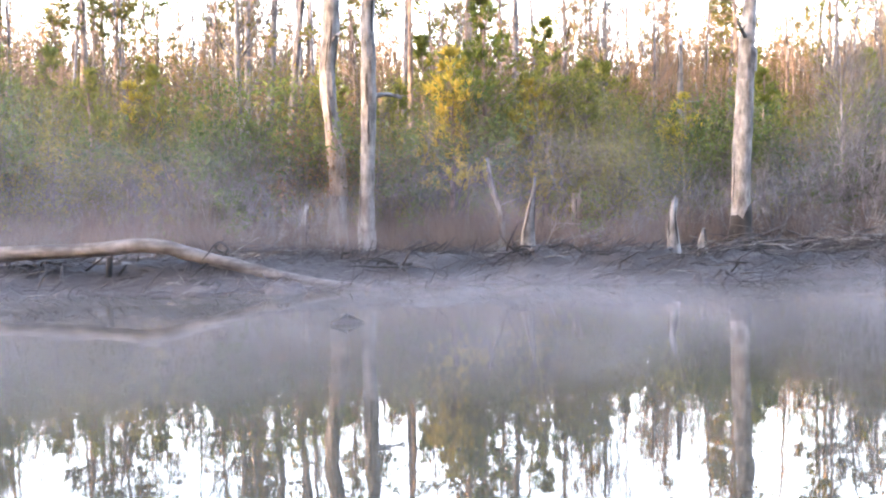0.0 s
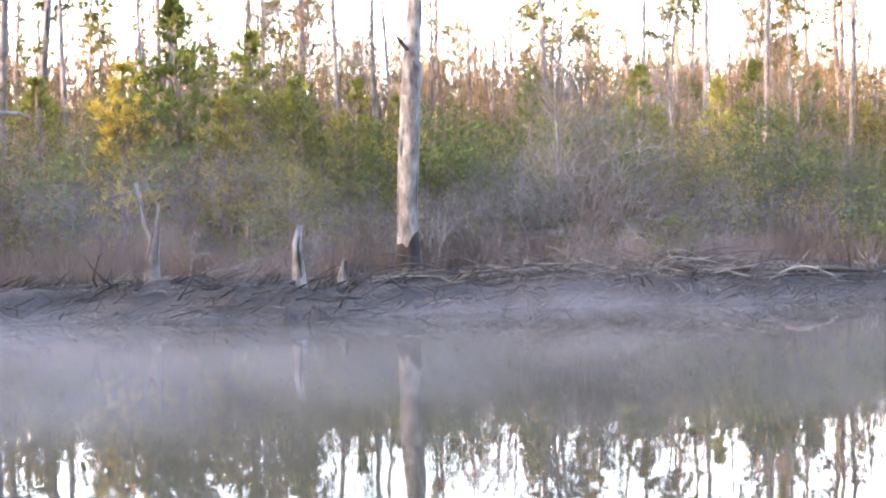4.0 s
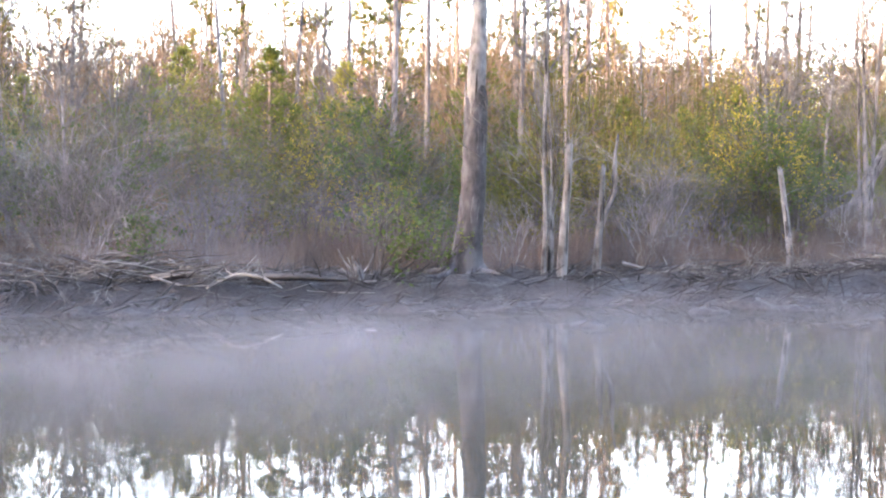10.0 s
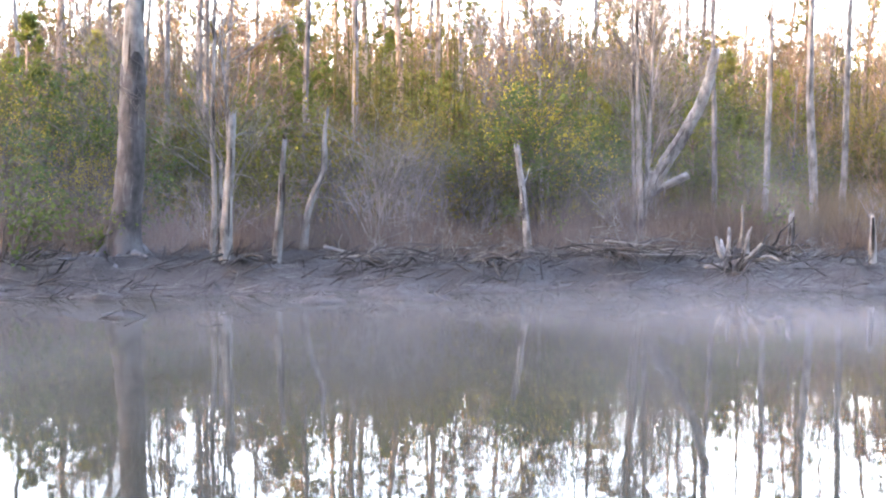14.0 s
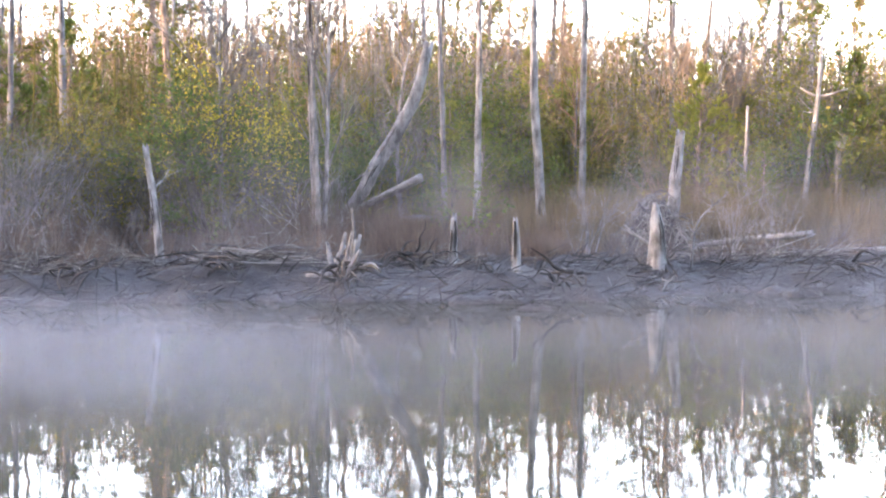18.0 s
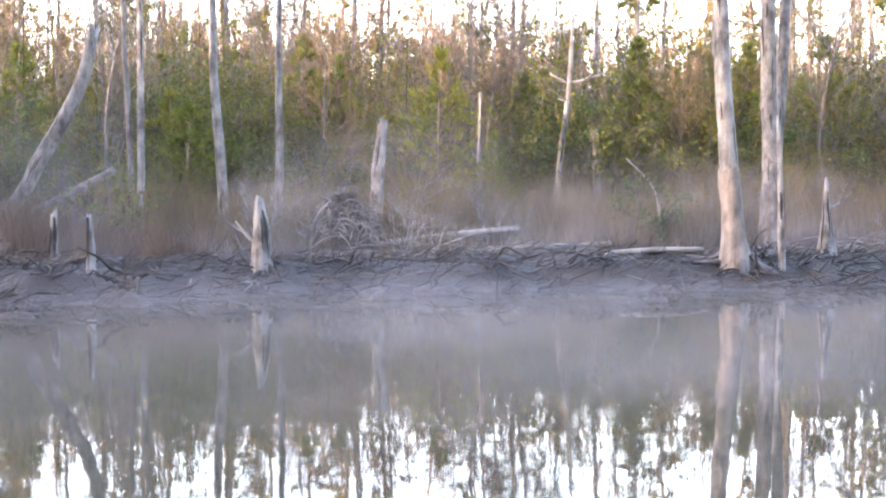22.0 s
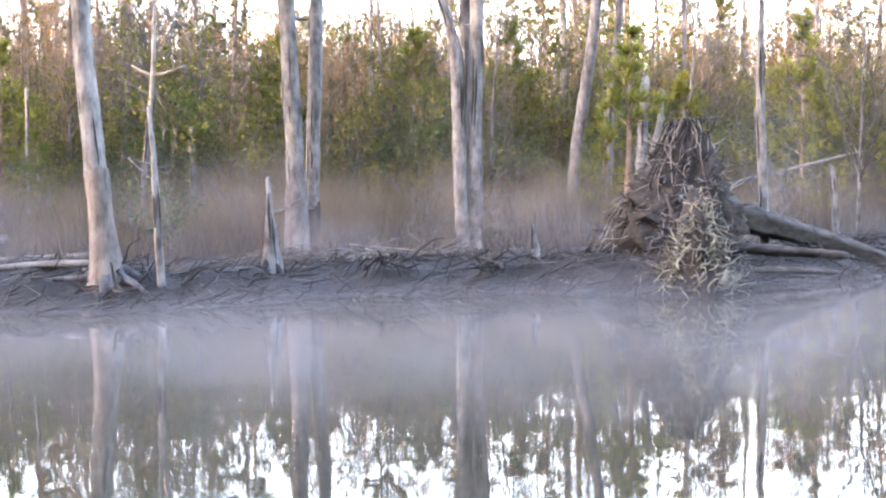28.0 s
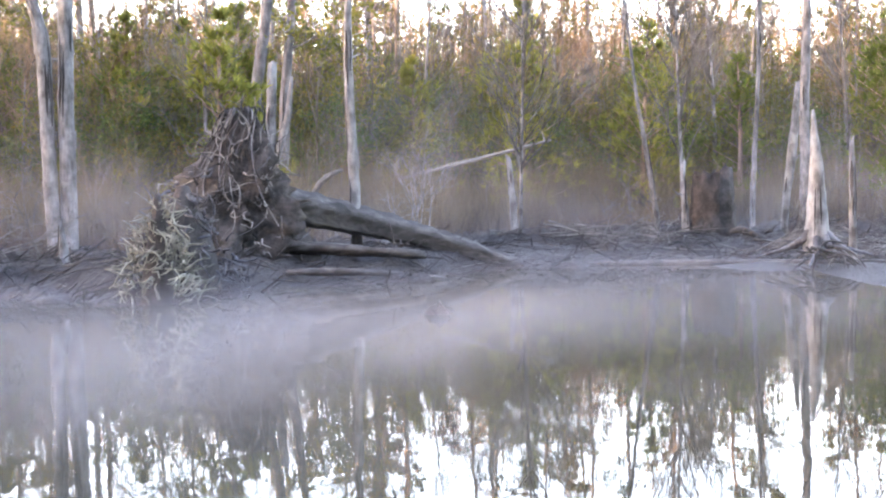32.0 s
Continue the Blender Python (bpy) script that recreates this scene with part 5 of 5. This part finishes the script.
# young pines: the named ones stand where the bright crowns show
pines = [young_pine(4.7, 1), young_pine(4.2, 2), young_pine(3.4, 3)]
spread(pines, [(0.95, 21.3, 1.02), (2.05, 21.8, 1.02), (2.9, 22.0, 1.0), (-5.6, 21.8, 0.72), (-7.0, 21.3, 0.78), (3.4, 22.3, 0.7), (10.1, 25.9, 0.88), (7.8, 26.1, 0.88), (18.6, 30.4, 1.05), (12.0, 25.2, 0.8),
               (-1.2, 23.8, 0.72), (-3.0, 24.0, 0.72), (-9.5, 22.5, 0.9), (-11.5, 22.0, 0.95), (4.9, 24.5, 0.65), (15.0, 27.8, 0.9), (20.9, 29.3, 0.9), (23.9, 29.5, 0.85), (29.3, 29.8, 0.8), (27.0, 33.0, 0.95),
               (31.5, 34.0, 1.05), (34.0, 33.5, 0.95), (36.8, 34.2, 1.05), (40.5, 29.6, 0.72), (45.2, 33.5, 0.95), (47.6, 33.8, 0.95), (50.0, 35.5, 1.0), (53.0, 34.5, 1.0), (56.0, 35.5, 1.0), (43.0, 34.5, 1.0),
               (24.6, 28.0, 0.55), (30.5, 28.8, 0.5), (22.0, 30.5, 0.9), (39.0, 35.0, 1.0)], RP)
shrubs = [leafy_shrub(3.4, 1.6, 21, OLIVE, "tall olive-leaved shrub behind the bank", 2900, size=0.062), leafy_shrub(3.0, 1.7, 22, GREENLEAF, "dense dark-green evergreen shrub", 3100, size=0.062),
          leafy_shrub(3.3, 1.5, 23, OLIVE, "loose olive and bronze shrub", 2500, size=0.062), leafy_shrub(2.8, 1.6, 24, OLIVE, "rounded olive shrub in the brush", 2900, size=0.062),
          leafy_shrub(3.2, 1.5, 25, RUST, "shrub with thin rusty autumn leaves", 1300)]
# pines whose needle colour holds the gold of the low sun
spread([young_pine(3.7, 5, SUNLITPINE, 0.9)], [(0.15, 20.2, 0.98), (1.75, 21.0, 0.85), (-6.3, 21.6, 0.85), (5.2, 22.6, 0.8)], RP)
spread(pines, [(x, y, s * 0.95) for x, y, s in belt(24, 9.0, 15.0, -14.0, 22.0) + belt(22, 9.0, 16.0, 22.0, 66.0, 4.0)], RP)
spread([young_pine(3.4, 9, PINELEAF, 2.0)], [(40.5, 26.9, 1.0)], RP)
spread(shrubs, [(x, y, s * 0.82) for x, y, s in belt(135, 4.6, 11.5)], RP)
spread([shrubs[1], shrubs[0], shrubs[2], shrubs[3]], [(x, y, s * 1.35) for x, y, s in belt(20, 7.0, 12.0, 19.0, 70.0, 2.0)], RP)
spread([leafy_shrub(2.4, 1.2, 31, GREENLEAF, "low evergreen shrub at the edge", 2200), leafy_shrub(2.2, 1.2, 32, OLIVE, "low olive shrub at the edge", 1600)], [p for p in belt(46, 4.2, 5.6, back=5.2)], RP)
spread([leafy_shrub(2.6, 1.3, 41, RUST, "leafless brown shrub with many fine stems", 0, 9, twig=REDTWIG), leafy_shrub(3.2, 1.4, 42, RUST, "tall leafless reddish shrub in brush", 0, 9, twig=REDTWIG)], [(x, y, s * 0.85) for x, y, s in belt(12, 4.2, 9.0)], RP)
spread([leafy_shrub(2.5, 1.3, 51, RUST, "bare silver-grey shrub with fine pale twigs", 0, 9, twig=TWIG), leafy_shrub(2.1, 1.2, 52, RUST, "bare pale-grey shrub with fine twigs", 0, 8, twig=SILVER)],
       [(8.0, 20.5, 1.0), (8.6, 21.0, 1.1), (7.0, 21.3, 1.05), (7.6, 20.9, 0.9), (17.2, 22.8, 1.0), (17.9, 23.2, 0.95), (12.9, 23.0, 0.9), (21.8, 24.3, 0.75), (18.2, 24.8, 0.9), (43.3, 28.6, 0.8), (-4.3, 18.6, 0.7), (-3.3, 18.4, 0.75), (-1.0, 20.0, 0.7), (19.0, 24.4, 0.9), (10.6, 22.4, 0.9), (37.5, 30.0, 0.8), (33.8, 30.2, 0.8), (-6.0, 18.9, 0.7),
        (-5.2, 18.2, 0.6), (-2.2, 18.6, 0.6), (1.2, 19.0, 0.55), (3.3, 19.3, 0.6), (4.4, 19.5, 0.7), (5.4, 19.4, 0.75), (6.2, 19.8, 0.8), (14.8, 21.6, 0.7), (9.6, 21.4, 0.8), (26.4, 25.2, 0.7), (34.6, 27.5, 0.7), (30.2, 27.0, 0.65)], RP)
spread([leafy_shrub(2.9, 1.2, 53, RUST, "bare silver-white shrub with many fine pale twigs", 0, 9, twig=PALETWIG)], [(8.1, 20.5, 0.85), (17.3, 22.6, 0.8), (7.4, 20.8, 0.65), (-4.0, 18.7, 0.62), (28.9, 24.9, 0.5)], RP)
spread([leafy_shrub(2.7, 1.0, 61, YELLOW, "shrub with bright yellow leaves", 1700, 7, 0.06)], [(19.9, 24.9, 1.05), (20.6, 26.0, 0.9), (11.2, 23.0, 0.8), (13.0, 22.2, 0.6)], RP)
spread([leafy_shrub(1.3, 0.6, 62, GREENLEAF, "small leafy green sapling on the bank", 420, 4, 0.08)], [(12.6, 18.9, 1.0), (13.4, 19.4, 0.7), (2.9, 18.6, 0.8), (32.9, 26.6, 0.9), (9.6, 18.9, 0.7), (23.9, 25.0, 1.0)], RP)

# the wood
wood_trees = [tall_pine(11.0, 71), tall_pine(9.0, 74, 0.075, 24, 0.4), bare_tree(7.6, 81), tall_pine(12.0, 75, 0.085, 22, 0.45), tall_pine(13.0, 72, 0.12), bare_tree(6.6, 82, 0.07, PINEBARK), tall_pine(8.0, 76, 0.06, 20, 0.4),
              bare_tree(8.0, 83, 0.08, GREYBARK, TWIG), tall_pine(9.5, 73, 0.09), tall_pine(10.5, 78, 0.07, 18, 0.5), bare_tree(6.0, 84, 0.06, GREYBARK, REDTWIG, 160), tall_pine(11.5, 77, 0.08, 22, 0.5)]
rows_of_wood = []
for n, v0, v1 in ((40, 11, 16), (46, 15, 24), (66, 22, 38)):
    rows_of_wood += belt(n, v0, v1, -30, 88, 3.0)
spread(wood_trees, rows_of_wood, RP)
spread([tall_pine(10.5, 171, 0.08, 40, 0.5), tall_pine(12.0, 173, 0.09, 44, 0.5)], belt(70, 20, 48, -40, 96, 3.0), RP)
spread([bare_tree(12.0, 181, 0.08, GREYBARK, REDTWIG, 0, 9, 0.4), bare_tree(13.5, 182, 0.10, PINEBARK, REDTWIG, 0, 8, 0.45), bare_tree(11.0, 183, 0.06, PINEBARK, REDTWIG, 0, 10, 0.35),
        bare_tree(14.0, 184, 0.09, GREYBARK, TWIG, 0, 7, 0.5)], belt(130, 12, 34, -34, 92, 3.0), RP)
spread([bare_tree(5.5, 85, 0.06, GREYBARK, TWIG), bare_tree(6.5, 86, 0.07, SILVER, TWIG), bare_tree(4.6, 87, 0.05, GREYBARK, REDTWIG)], [(x, y, s * 0.85) for x, y, s in belt(44, 6.0, 14.0, 21.0, 70.0, 2.0) + belt(9, 6.5, 14.0, -14.0, 21.0)], RP)

spread([bare_tree(4.8, 88, 0.045, SILVER, TWIG), bare_tree(4.4, 89, 0.04, SILVER, TWIG)], [(21.93, 24.1, 1.0), (15.35, 20.3, 0.8), (20.2, 24.6, 0.9), (45.0, 29.5, 0.9), (47.9, 30.3, 0.9), (12.7, 22.8, 0.7), (7.7, 20.8, 0.75), (8.4, 21.2, 0.7)], RP)


def brushwood(name, label, n, x0, x1, v0, v1, h0, h1, mat, r, seed, twigs=22, width=0.012, throw=0.2):
    rng = np.random.default_rng(seed)
    x = rng.uniform(x0, x1, n)
    y = bank_y(np.minimum(x, 43)) + 0.24 * np.maximum(x - 43, 0) + rng.uniform(v0, v1, n) + 3.0 * np.clip((x - WET) / 3, 0, 1)
    z = ground_z(x, y)
    a = np.stack([x, y, z], 1)
    h = rng.uniform(h0, h1, n)
    b = a + np.stack([rng.normal(0, 0.16, n) * h, rng.normal(0, 0.12, n) * h, h], 1)
    s = Shape()
    s.rods(a, b, np.full(n, r), np.full(n, r * 0.3), 3)
    q = n * twigs
    m = rng.integers(0, n, q)
    f = rng.uniform(0.3, 1.0, q)[:, None]
    c = a[m] + (b[m] - a[m]) * f
    d = c + rng.normal(0, throw, (q, 3)) + np.array([0, 0, throw * 1.5])
    s.blades(c, d, np.full(q, width), rng)
    tagged(part(name, s, mat, label=label), category="brushwood", kind="stuff")


def thicket(name, label, bushes, x0, x1, v0, v1, h0, h1, mat, seed, per=60, leaf=0.3):
    """A closed mass of leafy bushes and small pines, uneven along its top, far behind the bank."""
    rng = np.random.default_rng(seed)
    x = rng.uniform(x0, x1, bushes)
    y = bank_y(np.minimum(x, 43)) + 0.24 * np.maximum(x - 43, 0) + rng.uniform(v0, v1, bushes) + 3.0 * np.clip((x - WET) / 3, 0, 1)
    z = ground_z(x, y)
    h = rng.uniform(h0, h1, bushes) * (1 + 0.16 * np.sin(x * 0.9) + 0.12 * np.sin(x * 2.1 + 1))
    k = np.repeat(np.arange(bushes), per)
    n = len(k)
    f = rng.random(n) ** 0.75
    wide = (0.30 * h[k]) * np.sqrt(np.clip(1.06 - f, 0, 1))
    c = np.stack([x[k] + rng.normal(0, 0.55, n) * wide, y[k] + rng.normal(0, 0.55, n) * wide, z[k] + f * h[k]], 1)
    d = rng.normal(0, 1, (n, 3)) + np.array([0, 0, 0.5])
    d /= np.linalg.norm(d, axis=1)[:, None]
    s = Shape()
    s.blades(c, c + d * (leaf * (1.2 - 0.6 * f) * rng.uniform(0.6, 1.4, n))[:, None], leaf * 0.55 * (1.25 - 0.7 * f) * rng.uniform(0.6, 1.4, n), rng)
    s.rods(np.stack([x, y, z], 1), np.stack([x + rng.normal(0, 0.15, bushes), y, z + h], 1), np.full(bushes, 0.03), np.full(bushes, 0.008), 3)
    tagged(part(name, s, mat, label=label), category="thicket", kind="stuff")


brushwood("brushwood", "dense reddish-brown leafless undergrowth of the wood", 1500, -30, 16, 16, 32, 2.4, 4.6, REDTWIG, 0.014, 91, 24, 0.02)
brushwood("brushwood", "tall reddish-brown leafless thicket of the wood", 2300, 8, 90, 16, 34, 2.8, 5.6, REDTWIG, 0.015, 94, 24, 0.02)
brushwood("brushwood", "far tall leafless reddish wood", 3900, -60, 34, 34, 58, 6.2, 10.2, REDTWIG, 0.03, 96, 38, 0.072)
brushwood("brushwood", "far tall leafless wood in reddish twig", 4200, 14, 130, 36, 60, 7.0, 11.4, REDTWIG, 0.03, 95, 38, 0.072)
brushwood("brushwood", "farthest leafless wood, grey-red and closed", 1900, -90, 170, 60, 95, 9.0, 15.0, REDTWIG, 0.05, 196, 46, 0.13, 0.4)
brushwood("brushwood", "grey-red leafless wood behind the thicket", 2300, -45, 100, 22, 40, 5.0, 7.6, REDTWIG, 0.025, 197, 46, 0.038)
brushwood("brushwood", "slim upright bare stems before the wood", 420, 20, 66, 7, 17, 2.6, 5.2, TWIG, 0.013, 191, 16, 0.014)
brushwood("brushwood", "slim reddish bare stems over the shrubs", 160, -14, 22, 9, 17, 2.6, 4.6, REDTWIG, 0.012, 192, 16, 0.014)
brushwood("brushwood", "grey-brown bare saplings among the shrubs", 520, -14, 66, 3.5, 12, 1.2, 2.6, TWIG, 0.007, 92, 18)
thicket("thicket", "closed olive thicket of bushes and small pines", 900, -34, 24, 13, 26, 3.1, 5.0, THICKET, 97, 110, 0.13)
thicket("thicket", "closed dull olive thicket behind the sedge", 1900, 16, 92, 8, 24, 2.8, 5.4, THICKET, 98, 100, 0.13)
thicket("far_woods", "far closed wood of small pines and bushes", 640, -50, 30, 28, 46, 4.6, 8.0, FARPINE, 93, 130, 0.16)
thicket("far_woods", "far closed wood of pines and bare trees", 760, 20, 130, 30, 50, 6.0, 10.0, FARPINE, 99, 130, 0.17)

# sedge and grass


def sedge(name, label, tufts, x0, x1, v0, v1, h, mat, seed, per=42, width=0.012):
    rng = np.random.default_rng(seed)
    x = rng.uniform(x0, x1, tufts)
    y = bank_y(np.minimum(x, 43)) + 0.24 * np.maximum(x - 43, 0) + np.where(x > 44, 1.4, 0) + v0 + (v1 - v0) * rng.random(tufts)
    k = np.repeat(np.arange(tufts), per)
    n = len(k)
    c = np.stack([x[k] + rng.normal(0, 0.07, n), y[k] + rng.normal(0, 0.07, n), np.zeros(n)], 1)
    c[:, 2] = ground_z(c[:, 0], c[:, 1]) - 0.03
    tall = 1 + 0.22 * np.sin(1.7 * x + seed) * np.sin(0.6 * x) + 0.2 * np.sin(4.3 * x + 2.2 * y)
    hh = h * (tall * rng.uniform(0.5, 1.2, tufts))[k] * rng.uniform(0.5, 1.1, n)
    lean = rng.normal(0, 0.12, (tufts, 2))[k] + rng.normal(0, 0.27, (n, 2))
    tip = c + np.stack([lean[:, 0] * hh, lean[:, 1] * hh, hh], 1)
    s = Shape()
    s.blades(c, tip, np.full(n, width), rng)
    tagged(part(name, s, mat, label=label, smooth=False), category="sedge", kind="stuff")


sedge("sedge", "tall dry tan sedge in dense clumps", 2500, 24, 58, 4.8, 10.0, 1.4, SEDGE, 5, 44, 0.0095)
sedge("sedge", "red-brown dry sedge behind the bank", 1300, -14, 26, 2.8, 6.5, 0.74, REDSEDGE, 6)
sedge("sedge", "red-brown clump of sedge before a leaning trunk", 120, 20.6, 23.4, 4.0, 5.4, 1.15, REDSEDGE, 16)
sedge("sedge", "short red-brown sedge before the tall clumps", 420, 23, 58, 4.0, 5.6, 0.6, REDSEDGE, 7)
sedge("grass_litter", "short dry grass and litter on the mud", 620, -12, 58, 2.2, 4.4, 0.26, REDSEDGE, 8, 22, 0.010)

# ---- unseen wood added behind the viewer, to keep the low sun off the bank ----


def shading_wood():
    rng = np.random.default_rng(17)
    n = 44000
    x = rng.uniform(-190, 90, n)
    v = -34 - rng.random(n) * 14
    y = bank_y(np.clip(x, -14, 43)) + 0.24 * (x - np.clip(x, -14, 43)) + v
    # top height sets how far up the bank its shade reaches
    dense = SHADE_TOP + 0.09 * np.clip(x + 86, -10, 45) + 0.9 * np.sin(x * 0.21) + 0.8 * np.sin(x * 0.53 + 1) + rng.normal(0, 0.5, n)
    thin = rng.random(n) < 0.12
    z = np.where(thin, dense + rng.random(n) * (31.0 - dense), rng.random(n) ** 0.8 * dense)
    s = Shape()
    d = rng.normal(0, 1, (n, 3))
    s.leaves(np.stack([x, y, z], 1), d, rng.uniform(0.9, 2.0, n), rng.uniform(0.33, 0.7, n), 0.2, rng)
    m = 260
    xb = rng.uniform(-190, 90, m)
    yb = bank_y(np.clip(xb, -14, 43)) + 0.24 * (xb - np.clip(xb, -14, 43)) - 35 - rng.random(m) * 10
    s.rods(np.stack([xb, yb, np.zeros(m)], 1), np.stack([xb, yb, np.full(m, SHADE_TOP + 12.0)], 1), np.full(m, 0.16), np.full(m, 0.04), 5)
    tagged(part("opposite_woods", s, GREENLEAF, label="unseen evergreen wood added behind the viewer to shade the bank"), category="woods", kind="stuff")


SHADE_TOP = 16.3
shading_wood()

# ---- vapour over the water ----


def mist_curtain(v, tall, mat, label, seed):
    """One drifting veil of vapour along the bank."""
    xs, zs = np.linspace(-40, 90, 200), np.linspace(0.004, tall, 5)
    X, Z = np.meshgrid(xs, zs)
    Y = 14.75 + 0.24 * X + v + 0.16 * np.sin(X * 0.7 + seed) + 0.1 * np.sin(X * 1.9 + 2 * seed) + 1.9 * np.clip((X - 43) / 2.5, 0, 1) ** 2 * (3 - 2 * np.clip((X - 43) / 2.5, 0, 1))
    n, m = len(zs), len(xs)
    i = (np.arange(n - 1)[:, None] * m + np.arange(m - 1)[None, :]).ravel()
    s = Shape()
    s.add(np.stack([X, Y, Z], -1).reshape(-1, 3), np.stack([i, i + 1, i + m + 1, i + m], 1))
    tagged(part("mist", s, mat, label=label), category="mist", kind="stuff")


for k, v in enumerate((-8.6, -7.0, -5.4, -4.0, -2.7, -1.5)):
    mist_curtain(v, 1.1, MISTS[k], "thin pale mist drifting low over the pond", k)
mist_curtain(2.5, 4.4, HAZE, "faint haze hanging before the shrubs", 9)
